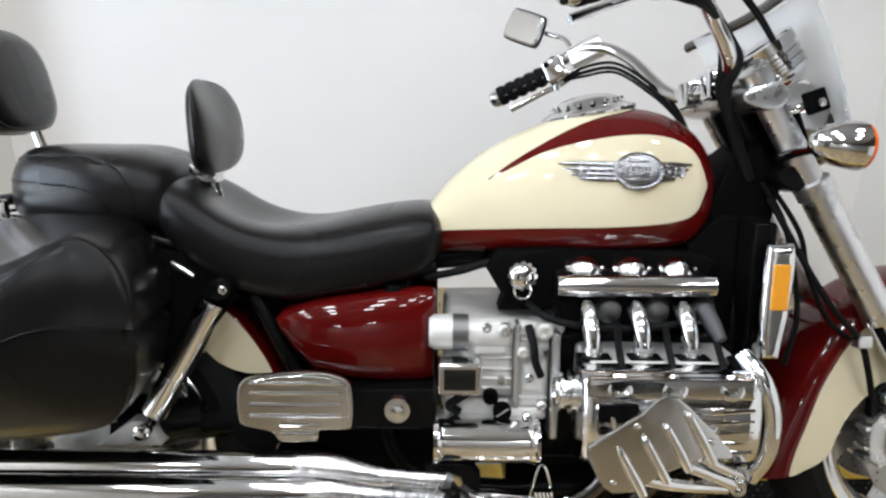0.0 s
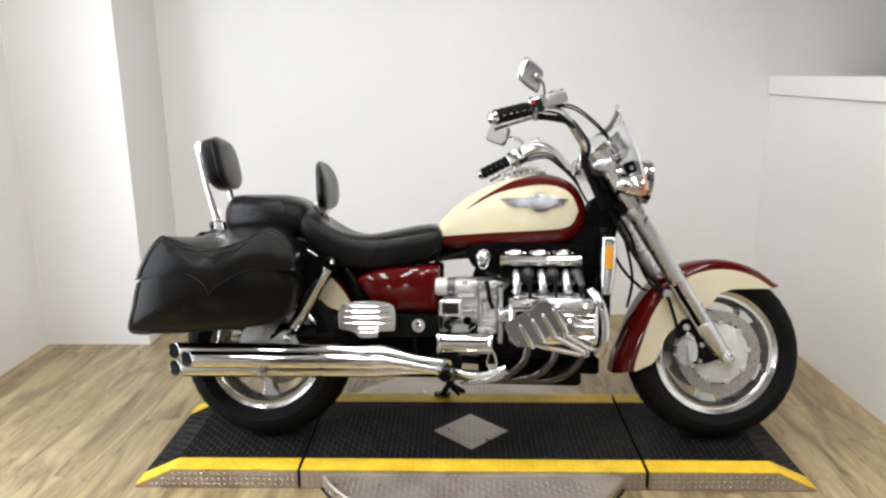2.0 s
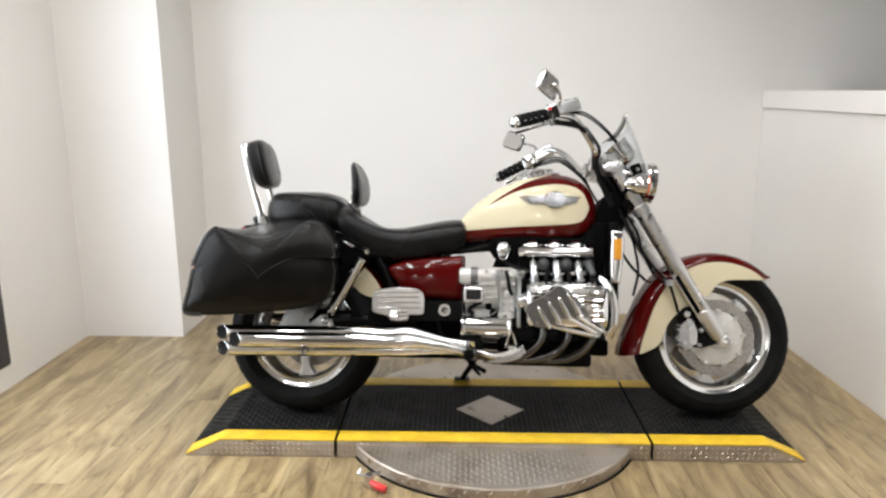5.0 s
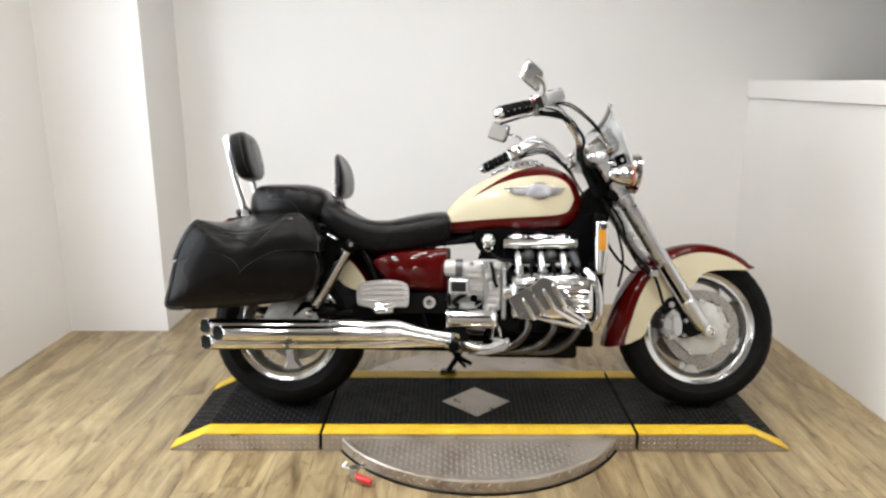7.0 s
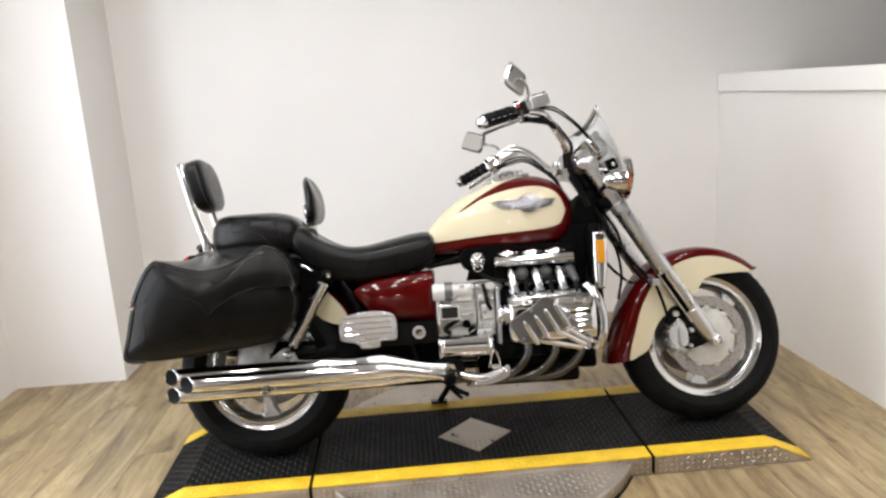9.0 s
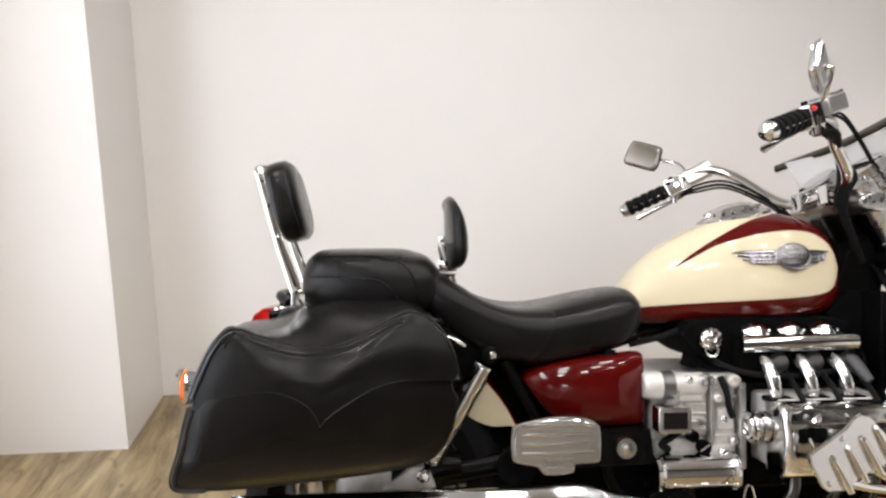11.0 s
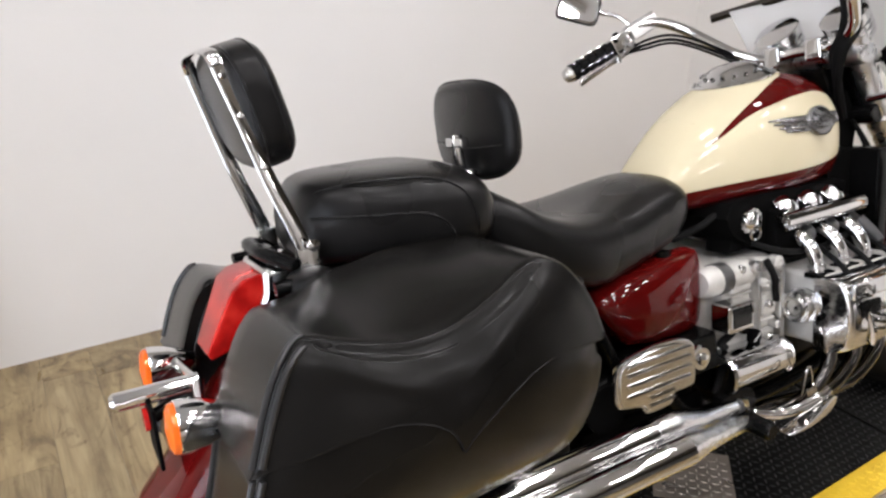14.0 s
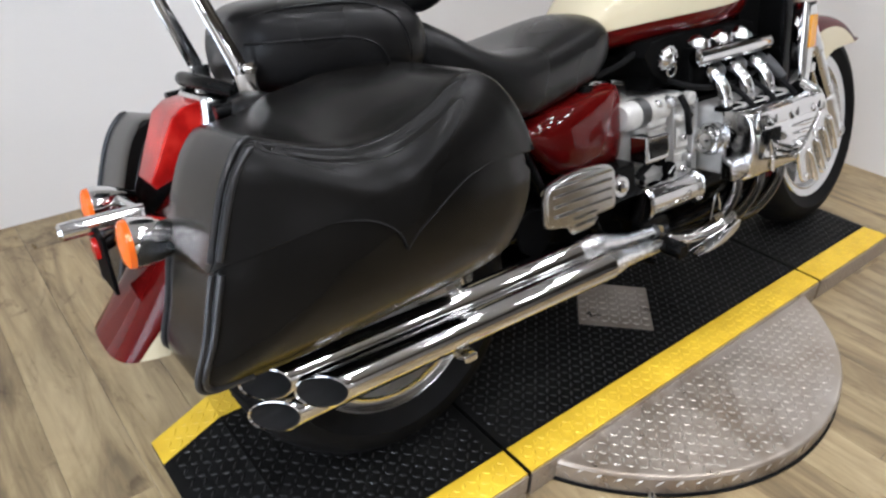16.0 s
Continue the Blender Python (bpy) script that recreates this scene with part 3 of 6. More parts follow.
def brake_disc(parent, c, y, r0, r1):
    s = 1 if y > 0 else -1
    bm = new_bm()
    n = 108
    rings = []
    for yy, edge in ((-0.0025, 0), (-0.0025, 1), (0.0025, 1), (0.0025, 0)):
        rings.append([ring_at(c, r1 if edge else r0 + 0.004 * abs(math.sin(4.5 * 2 * math.pi * k / n)) ** 0.5, 2 * math.pi * k / n, y + yy) for k in range(n)])
    verts = [[bm.verts.new(p) for p in ring] for ring in rings]
    for a, b in ((0, 1), (1, 2), (2, 3), (3, 0)):
        for k in range(n):
            bm.faces.new((verts[a][k], verts[a][(k + 1) % n], verts[b][(k + 1) % n], verts[b][k]))
    bmesh.ops.recalc_face_normals(bm, faces=bm.faces)
    part("brake_disc", bm, disc_steel, parent, "drilled steel brake disc with a scalloped inner edge")
    bm = new_bm()
    for k in range(63):
        a, r = 2 * math.pi * k / 63, r0 + (r1 - r0) * (0.30, 0.58, 0.84)[k % 3]
        for side in (-1, 1):
            p = ring_at(c, r, a, y)
            lathe(bm, [(0, 0.0032), (0.0008 * side, 0.0027)], (p.x, y + side * 0.0026, p.z), (0, 1, 0), 8)
    tagged(part("drill_hole", bm, dark_metal, parent), kind="stuff")
    plate = lathe(new_bm(), [(0.012 * s, 0.028), (0.014 * s, 0.040), (0.008 * s, 0.046), (0.009 * s, 0.060), (0.006 * s, 0.088), (0.004 * s, r0 - 0.016), (0.001 * s, r0 - 0.004)], (c.x, y, c.z), (0, 1, 0), 64)
    carrier = part("disc_carrier", plate, cast, parent, "satin grey disc carrier")
    for k in range(9):
        p = ring_at(c, r0 - 0.006, 2 * math.pi * (k + 0.15) / 9, y)
        part("disc_button", lathe(new_bm(), [(-0.004 * s, 0.0115), (0.006 * s, 0.0115), (0.008 * s, 0.009), (0.008 * s, 0.006), (0.005 * s, 0.005), (0.005 * s, 0.0)], p, (0, 1, 0), 14), satin, carrier)


rear_wheel = wheel("rear_wheel", AX_R, RAD_R, 0.094, 0.212, 5, radians(52), 0.12, False)
rear_wheel.matrix_basis = Matrix.Translation((0, -0.050, 0.68 - 0.0112)) @ Matrix.Rotation(radians(-2.6), 4, "X") @ Matrix.Translation((0, 0, -0.68))
front_wheel = wheel("front_wheel", AX_F, RAD_F, 0.078, 0.224, 5, radians(41), 0.12, True)
for y in (-0.078, 0.078):
    brake_disc(front_wheel, AX_F, y, 0.116, 0.158)
brake_disc(rear_wheel, AX_R, 0.085, 0.095, 0.150)

# fenders
def fender(name, c, table_out, table_in, a0, a1, half, band, panel_label, steer, panels=(-1, 1)):
    """A valanced fender round a wheel: a red crown and cream side panels."""
    n = 56
    crown, sides = [], {-1: [], 1: []}
    for k in range(n + 1):
        a = a0 + (a1 - a0) * k / n
        ro, ri = lerp_table(table_out, a), lerp_table(table_in, a)
        rb = max(ri + 0.004, ro - (band if isinstance(band, float) else lerp_table(band, a)))
        row = []
        for j in range(21):
            q = math.pi * j / 20
            row.append((-half * math.copysign(abs(math.cos(q)) ** 0.6, math.cos(q)), rb + (ro - rb) * abs(math.sin(q)) ** 0.9))
        inner = [(y * 0.965, r - 0.006) for y, r in reversed(row)]
        crown.append([ring_at(c, r, a, y) for y, r in row + inner])
        for s in panels:
            y0 = s * half
            sides[s].append([ring_at(c, r, a, y) for r, y in ((rb, y0), (ri + (rb - ri) * 0.5, y0 * 1.012), (ri, y0 * 0.985), (ri, y0 * 0.93), (rb, y0 * 0.95))])
    body = part(name, bridge(new_bm(), crown), red_paint, bike, "gloss dark red fender")
    for s in panels:
        part("cream_panel", bridge(new_bm(), sides[s]), cream_paint, body, panel_label)
    return steered(body) if steer else body


D = math.radians
fender("front_fender", AX_F,
       [(D(49), 0.344), (D(55), 0.348), (D(70), 0.352), (D(100), 0.354), (D(130), 0.350), (D(150), 0.345), (D(172), 0.358), (D(194), 0.408)],
       [(D(49), 0.330), (D(52), 0.306), (D(59), 0.283), (D(67), 0.262), (D(82), 0.238), (D(91), 0.220), (D(97), 0.196), (D(102), 0.180), (D(115), 0.176), (D(133), 0.182), (D(150), 0.196), (D(165), 0.214), (D(180), 0.232), (D(187), 0.248), (D(191), 0.288), (D(194), 0.38)],
       D(49), D(192), 0.098, [(D(49), 0.034), (D(100), 0.042), (D(150), 0.052), (D(192), 0.070)], "cream fender side panel", True)
rear_fender = fender("rear_fender", AX_R,
       [(D(19), 0.390), (D(60), 0.388), (D(100), 0.390), (D(130), 0.415), (D(155), 0.445), (D(166), 0.475), (D(173), 0.508)],
       [(D(19), 0.376), (D(24), 0.372), (D(26), 0.342), (D(29), 0.318), (D(34), 0.298), (D(42), 0.286), (D(60), 0.30), (D(120), 0.345), (D(155), 0.37), (D(173), 0.42)],
       D(19), D(172), 0.118, [(D(19), 0.013), (D(60), 0.014), (D(110), 0.05), (D(150), 0.055), (D(172), 0.036)], "cream fender side panel", False)
rear_fender.location = (0, -0.020, 0)

badge = metal("pewter_badge", (0.24, 0.24, 0.25), 0.22, 0.08, 0.9)
# tank
TANK_TOP = [(-0.225, 0.790), (-0.19, 0.838), (-0.13, 0.895), (-0.068, 0.936), (0.0, 0.968), (0.053, 0.990), (0.12, 1.004), (0.174, 1.008), (0.23, 1.003), (0.28, 0.985), (0.32, 0.955), (0.345, 0.915), (0.36, 0.865)]
TANK_BOT = [(-0.225, 0.712), (-0.1, 0.715), (0.056, 0.722), (0.2, 0.726), (0.28, 0.734), (0.32, 0.757), (0.345, 0.80), (0.36, 0.845)]
TANK_W = [(-0.225, 0.088), (-0.15, 0.104), (-0.05, 0.138), (0.05, 0.170), (0.15, 0.183), (0.24, 0.172), (0.30, 0.148), (0.335, 0.11), (0.352, 0.07), (0.36, 0.025)]


def tank_point(x, u, grow=0.0):
    """Surface of the tank: u runs from 0 at the bottom centre, by 0.5 at the widest line, to 1 at the top centre, on the near side."""
    zt, zb, w = lerp_table(TANK_TOP, x), lerp_table(TANK_BOT, x), lerp_table(TANK_W, x)
    mid = zb + (zt - zb) * 0.40
    a = math.pi * (u - 0.5)
    c, s = math.cos(a), math.sin(a)
    e = 0.46 if s < 0 else 0.80
    y = w * (abs(c) ** e)
    z = mid + (zt - mid if s > 0 else mid - zb) * math.copysign(abs(s) ** (0.85 if s > 0 else 0.62), s)
    return Vector((x, -y - grow * c, z + grow * s))


def tank_u(x, z):
    lo, hi = 0.02, 1.0
    for _ in range(24):
        m = (lo + hi) / 2
        lo, hi = (m, hi) if tank_point(x, m).z < z else (lo, m)
    return lo


TX = [-0.225 + 0.585 * (1 - (1 - k / 36) ** 1.35) for k in range(37)]
rings = []
for x in TX:
    near = [tank_point(x, 0.02 + 0.98 * k / 22) for k in range(23)]
    rings.append(near + [Vector((p.x, -p.y, p.z)) for p in near[-2::-1]])
tank = part("fuel_tank", bridge(new_bm(), rings), red_paint, bike, "gloss dark red fuel tank", sharp=50)
Z_LOW = [(-0.225, 0.760), (0.0, 0.778), (0.2, 0.790), (0.265, 0.799), (0.295, 0.815), (0.318, 0.86)]
Z_UP = [(-0.225, 0.79), (-0.10, 0.864), (-0.06, 0.886), (0.0, 0.918), (0.06, 0.937), (0.13, 0.951), (0.2, 0.955), (0.255, 0.944), (0.295, 0.915), (0.318, 0.862)]
Z_TOP = [(-0.225, 0.79), (-0.10, 0.866), (-0.06, 0.896), (0.0, 0.934), (0.06, 0.966), (0.11, 0.985), (0.16, 0.997), (0.2, 1.006)]
TIP = -0.10
for s in (1, -1):
    for x0, x1, n, lower, upper in ((-0.224, TIP, 14, Z_LOW, None), (TIP, 0.317, 44, Z_LOW, Z_UP), (TIP, 0.185, 30, Z_TOP, None)):
        rows = []
        for k in range(n + 1):
            x = x0 + (x1 - x0) * k / n
            u0 = min(tank_u(x, lerp_table(lower, x)), 0.995)
            u1 = max(tank_u(x, lerp_table(upper, x)), u0 + 0.002) if upper else 1.0
            rows.append([tank_point(x, u0 + (u1 - u0) * j / 20, 0.0012) for j in range(21)])
        bm = bridge(new_bm(), [[Vector((p.x, p.y * s, p.z)) for p in r] for r in rows], closed=False)
        part("cream_panel", bm, cream_paint, tank, "cream painted tank panel", sharp=60)
    on_tank = lambda x, z: Vector((1, s, 1)) * tank_point(x, tank_u(x, z), 0.003)
    bm = new_bm()
    for dz, x0, x1, r in ((0.011, 0.028, 0.278, 0.0062), (0.002, 0.038, 0.270, 0.0062), (-0.007, 0.050, 0.258, 0.0060), (-0.015, 0.066, 0.242, 0.0052)):
        tube(bm, [on_tank(x0 + (x1 - x0) * k / 10, 0.889 + dz) for k in range(11)], [0.002, r, r, r, r, r, 0.002], 8, 2)
    for k in range(14):
        x = 0.065 + 0.0146 * k
        if abs(x - 0.172) > 0.03:
            tube(bm, [on_tank(x, 0.877), on_tank(x + 0.004, 0.888), on_tank(x + 0.002, 0.900)], [0.004, 0.0062, 0.004], 6, 3)
    c = on_tank(0.172, 0.889)
    out = (tank_point(0.172, tank_u(0.172, 0.889), 0.05) - tank_point(0.172, tank_u(0.172, 0.889))).normalized()
    oval = lathe(new_bm(), [(-0.004, 0.035), (0.004, 0.035), (0.006, 0.033), (0.0055, 0.031), (0.007, 0.029), (0.0075, 0.018), (0.0085, 0.010), (0.009, 0.0)], c, (0, s * out.y, out.z), 36)
    for v in oval.verts:
        v.co.x = c.x + (v.co.x - c.x) * 1.30
    high_on = lambda x, z: Vector((1, s, 1)) * tank_point(x, tank_u(x, z), 0.010)
    for dz, x0, x1 in ((0.016, 0.148, 0.196), (0.006, 0.134, 0.210), (-0.004, 0.132, 0.212), (-0.015, 0.146, 0.198)):
        tube(oval, [high_on(x0 + (x1 - x0) * k / 6, 0.889 + dz) for k in range(7)], [0.0015, 0.0034, 0.0034, 0.0034, 0.0015], 6, 2)
    for k in range(6):
        x = 0.144 + 0.0112 * k
        tube(oval, [high_on(x, 0.880), high_on(x + 0.002, 0.890), high_on(x, 0.900)], [0.002, 0.0045, 0.002], 6, 2)
    part("emblem_boss", oval, badge, tank, "oval pewter badge centre")
    part("emblem", bm, badge, tank, "chrome winged tank badge")
bm = new_bm()
cap_c, cap_n = Vector((0.112, 0.010, 0.992)), Vector((-0.20, 0, 1))
lathe(bm, [(-0.02, 0.088), (0.010, 0.086), (0.016, 0.080), (0.020, 0.068), (0.031, 0.060), (0.038, 0.046), (0.042, 0.024), (0.043, 0.0)], cap_c, cap_n, 40)
part("filler_cap", bm, chrome, tank, "round chrome filler cap")
part("cap_rim", lathe(new_bm(), [(-0.012, 0.092), (0.002, 0.097), (0.008, 0.097), (0.011, 0.091), (0.008, 0.085), (-0.012, 0.085)], cap_c, cap_n, 48, closed=True), chrome, tank)
for k in range(16):
    q = 2 * math.pi * k / 16
    side = cap_n.normalized().orthogonal().normalized()
    other = cap_n.normalized().cross(side)
    spot = cap_c + cap_n.normalized() * 0.022 + (side * math.cos(q) + other * math.sin(q)) * 0.070
    part("cap_flute", lathe(new_bm(), [(0, 0.006), (0.006, 0.005), (0.007, 0.0)], spot, cap_n, 8), chrome, tank)

# seats
def seat_mesh(top, bottom, width, x0, x1, n, dish, power=0.55, flare=1.0, low=None):
    """A saddle lofted along x; power squares its section, low that of the part below its widest line."""
    low = low or power
    rings = []
    for k in range(n + 1):
        t = k / n
        x = x0 + (x1 - x0) * (0.5 - 0.5 * math.cos(math.pi * t))
        zt, zb, w = lerp_table(top, x), lerp_table(bottom, x), lerp_table(width, x)
        ring = []
        for j in range(36):
            a = 2 * math.pi * j / 36
            c, s = math.cos(a), math.sin(a)
            p = power if s > 0 else low
            y = w * math.copysign(abs(c) ** p, c)
            z = (zt + zb) / 2 + (zt - zb) / 2 * math.copysign(abs(s) ** p, s)
            if s > 0:
                z -= lerp_table(dish, x) * (1 - (abs(y) / w) ** 2)
            ring.append((x, y * (1 - 0.12 * max(0, s) * flare), z))
        rings.append(ring)
    return bridge(new_bm(), rings)


bm = seat_mesh([(-0.755, 0.835), (-0.735, 0.862), (-0.70, 0.874), (-0.66, 0.866), (-0.60, 0.834), (-0.53, 0.806), (-0.45, 0.792), (-0.37, 0.795), (-0.29, 0.806), (-0.22, 0.811), (-0.195, 0.798), (-0.185, 0.77)],
               [(-0.755, 0.79), (-0.72, 0.745), (-0.68, 0.700), (-0.62, 0.660), (-0.56, 0.638), (-0.48, 0.622), (-0.41, 0.630), (-0.30, 0.650), (-0.235, 0.672), (-0.20, 0.705), (-0.185, 0.735)],
               [(-0.755, 0.12), (-0.72, 0.165), (-0.62, 0.192), (-0.50, 0.194), (-0.40, 0.176), (-0.30, 0.156), (-0.22, 0.138), (-0.195, 0.122), (-0.185, 0.085)],
               -0.755, -0.185, 38, [(-0.755, 0.0), (-0.715, 0.006), (-0.67, 0.040), (-0.60, 0.056), (-0.53, 0.044), (-0.45, 0.022), (-0.35, 0.004), (-0.185, 0.0)], 0.72, low=0.42)
seat = part("rider_seat", bm, leather, bike, "smooth black leather rider saddle", sharp=60)
PILLION_TOP = [(-1.050, 0.870), (-1.040, 0.892), (-1.018, 0.914), (-0.98, 0.923), (-0.92, 0.925), (-0.81, 0.923), (-0.765, 0.914), (-0.728, 0.896), (-0.705, 0.866), (-0.698, 0.84)]
PILLION_LOW = [(-1.050, 0.79), (-1.035, 0.768), (-0.95, 0.760), (-0.85, 0.758), (-0.76, 0.748), (-0.715, 0.765), (-0.698, 0.79)]
PILLION_W = [(-1.050, 0.070), (-1.040, 0.092), (-1.015, 0.116), (-0.97, 0.140), (-0.90, 0.166), (-0.83, 0.181), (-0.76, 0.178), (-0.72, 0.164), (-0.698, 0.128)]
bm = seat_mesh(PILLION_TOP, PILLION_LOW, PILLION_W, -1.050, -0.698, 30, [(-1.050, 0.0), (-0.95, 0.004), (-0.85, 0.004), (-0.698, 0.0)], 0.60)
pillion = part("passenger_seat", bm, leather, bike, "black leather passenger seat pad", sharp=60)


def pillion_side(x, z, out=0.001):
    """A point on the flank of the passenger seat."""
    zt, zb, w = lerp_table(PILLION_TOP, x), lerp_table(PILLION_LOW, x), lerp_table(PILLION_W, x)
    k = min(0.98, abs(z - (zt + zb) / 2) / ((zt - zb) / 2))
    y = w * (1 - k ** (2 / 0.60)) ** 0.30
    if z > (zt + zb) / 2:
        y *= 1 - 0.12 * k ** (1 / 0.60)
    return Vector((x, y + out, z))


for s in (-1, 1):
    for seam in (((-1.035, 0.853), (-1.0, 0.852), (-0.95, 0.850), (-0.90, 0.848), (-0.86, 0.842), (-0.83, 0.826), (-0.812, 0.80), (-0.80, 0.775)),
                 ((-1.02, 0.893), (-0.97, 0.902), (-0.90, 0.903), (-0.84, 0.898), (-0.795, 0.880), (-0.772, 0.850), (-0.762, 0.81), (-0.757, 0.775))):
        part("seam_piping", tube(new_bm(), [Vector((1, s, 1)) * pillion_side(x, z) for x, z in seam], 0.0022, 6, 4), leather, pillion)


def pad(name, at, lean, wide, high, thick, label, bulge=0.0, seams=(3, 9)):
    """A padded backrest, leaning back; with bulge its back is flat and its front swells."""
    rings = []
    n = 18 if bulge else 12
    for k in range(n + 1):
        t = -1 + 2 * math.sin(math.pi / 2 * k / n) if bulge else -1 + 2 * k / n
        if bulge:
            u = max(0.0, (t + 0.55) / 1.55)
            k2 = (0.86 + 0.14 * min(1.0, (t + 1) / 0.45) ** 0.5) if t < -0.55 else max(0.004, (1 - u ** 2.4)) ** 0.5
        else:
            k2 = 0.72 + 0.28 * ((1 - abs(t) ** 2.6) ** 0.5 if abs(t) < 1 else 0.0)
        ring = []
        for j in range(36):
            a = 2 * math.pi * j / 36
            c, s = math.cos(a), math.sin(a)
            y, z = wide / 2 * k2 * math.copysign(abs(c) ** 0.66, c), high / 2 * k2 * math.copysign(abs(s) ** 0.66, s)
            x = t * thick / 2
            if bulge:
                x += 0.020 * (2 * y / wide) ** 2
            if bulge and t > -0.55:
                x -= bulge * u * max(0.0, z / (high / 2)) ** 1.5
                z -= high * 0.10 * u * u
            ring.append(Vector((x, y, z)))
        rings.append(ring)
    bm = bridge(new_bm(), rings)
    bmesh.ops.transform(bm, matrix=Matrix.Translation(at) @ Matrix.Rotation(radians(-lean), 4, "Y"), verts=bm.verts)
    ob = part(name, bm, leather, bike, label, sharp=70)
    for row in seams:
        loop = [Vector(v.co) for v in list(ob.data.vertices)[row * 36:(row + 1) * 36]]
        part("piping", tube(new_bm(), loop + loop[:1], 0.0024, 6, 1), leather, ob, "leather seam piping")
    return ob


rest = pad("rider_backrest", (-0.660, -0.010, 0.958), 3, 0.292, 0.188, 0.054, "small black leather rider backrest pad", 0.026, (3,))
part("backrest_post", tube(new_bm(), [(-0.66, 0, 0.80), (-0.685, 0, 0.90), (-0.688, 0, 0.95)], 0.014, 12, flat=0.6), chrome, rest, "chrome backrest post")
part("post_foot", box(new_bm(), (-0.705, -0.028, 0.845), (-0.655, 0.028, 0.868), 0.006), chrome, rest, "chrome backrest post foot")
part("lock_screw", lathe(new_bm(), [(0, 0.006), (0.012, 0.006), (0.014, 0.013), (0.030, 0.013), (0.033, 0.008), (0.033, 0.0)], (-0.690, -0.020, 0.872), (0, -1, 0.1), 12), chrome, rest, "chrome lock screw")
bm = box(new_bm(), (-0.70, -0.03, 0.925), (-0.678, 0.03, 0.945), 0.004)
part("bracket", bm, chrome, rest)
sissy = pad("passenger_backrest", (-1.090, 0, 1.043), 14, 0.262, 0.210, 0.078, "black leather passenger backrest on chrome uprights")
part("cover_seam", tube(new_bm(), [(-0.6865 + 0.020 * (0.020 * k / 0.146) ** 2, -0.010 + 0.020 * k, 0.922 + 0.0016 * abs(k)) for k in range(-6, 7)], 0.0018, 6, 2), leather, rest)
for y in (-0.118, 0.118):
    s = 1 if y > 0 else -1
    bm = tube(new_bm(), [(-1.046, y * 1.06, 0.775), (-1.070, y * 1.03, 0.85), (-1.098, y * 0.99, 0.93), (-1.124, y * 0.95, 1.02), (-1.148, y * 0.88, 1.105)], [0.0145, 0.0135, 0.0115, 0.0105, 0.0105], 12, 6, flat=0.30)
    part("upright", bm, chrome, sissy, "flat chrome sissy bar upright")
    part("upright_clamp", box(new_bm(), (-1.072, y - 0.010, 0.772), (-1.036, y + 0.010, 0.815), 0.005), chrome, sissy)
    part("thumb_screw", lathe(new_bm(), [(0, 0.005), (0.022, 0.005), (0.024, 0.010), (0.034, 0.010), (0.036, 0.0)], (-1.052, y, 0.82), (0, s, 0), 12), chrome, sissy)
    for x, w, z in ((-1.104, 0.98, 0.95), (-1.126, 0.945, 1.03), (-1.143, 0.90, 1.09)):
        part("upright_bolt", lathe(new_bm(), [(0, 0.006), (0.003, 0.006), (0.005, 0.0035), (0.005, 0.0)], (x, y * w + s * 0.0025, z), (0, s, 0), 10), chrome, sissy)
part("cross_plate", box(new_bm(), (-0.03, -0.10, -0.06), (-0.02, 0.10, 0.06), 0.004, 1, Matrix.Translation((-1.082, 0, 1.02)) @ Matrix.Rotation(radians(-17), 4, "Y")), black_plastic, sissy)
part("top_loop", tube(new_bm(), [(-1.148, -0.104, 1.105), (-1.153, -0.092, 1.124), (-1.154, -0.05, 1.131), (-1.154, 0.05, 1.131), (-1.153, 0.092, 1.124), (-1.148, 0.104, 1.105)], 0.0115, 10, flat=0.34), chrome, sissy)

# saddlebags
BAG = [(-1.288, 0.420), (-1.268, 0.50), (-1.243, 0.592), (-1.207, 0.685), (-1.178, 0.732), (-1.148, 0.752), (-1.10, 0.737), (-1.05, 0.722), (-1.0, 0.715), (-0.94, 0.721), (-0.868, 0.747), (-0.825, 0.769), (-0.780, 0.780), (-0.733, 0.757), (-0.697, 0.707), (-0.682, 0.64), (-0.690, 0.55), (-0.718, 0.487), (-0.765, 0.455), (-0.892, 0.432), (-1.091, 0.413), (-1.22, 0.408)]
LID_EDGE = [(-1.247, 0.601), (-1.20, 0.609), (-1.15, 0.620), (-1.10, 0.629), (-1.06, 0.628), (-1.02, 0.616), (-0.992, 0.597), (-0.977, 0.575), (-0.970, 0.556), (-0.957, 0.572), (-0.925, 0.596), (-0.873, 0.626), (-0.83, 0.642), (-0.77, 0.649), (-0.685, 0.640)]
BAG_DEPTH = [(0.40, 0.360), (0.50, 0.382), (0.60, 0.394), (0.70, 0.387), (0.79, 0.370)]
BAG_LIFT = [(-1.25, 0.0), (-1.178, 0.0), (-1.148, -0.004), (-1.10, 0.020), (-1.05, 0.052), (-1.0, 0.068), (-0.94, 0.072), (-0.868, 0.048), (-0.825, 0.026), (-0.78, 0.010), (-0.733, 0.010), (-0.68, 0.0)]
BAG_MID = (-0.985, 0.595)
outline = curve_outline(BAG, 5)
sweep_angles, sweep_radii = zip(*sorted((math.atan2(z - BAG_MID[1], x - BAG_MID[0]), math.hypot(x - BAG_MID[0], z - BAG_MID[1])) for x, z in outline))


def bag_face(x, z):
    """Depth of the domed outer face of a bag."""
    dx, dz = x - BAG_MID[0], z - BAG_MID[1]
    r = min(1.0, math.hypot(dx, dz) / float(np.interp(math.atan2(dz, dx), sweep_angles, sweep_radii, period=2 * math.pi)))
    return lerp_table(BAG_DEPTH, z) + 0.042 * (1 - r ** 2.2)


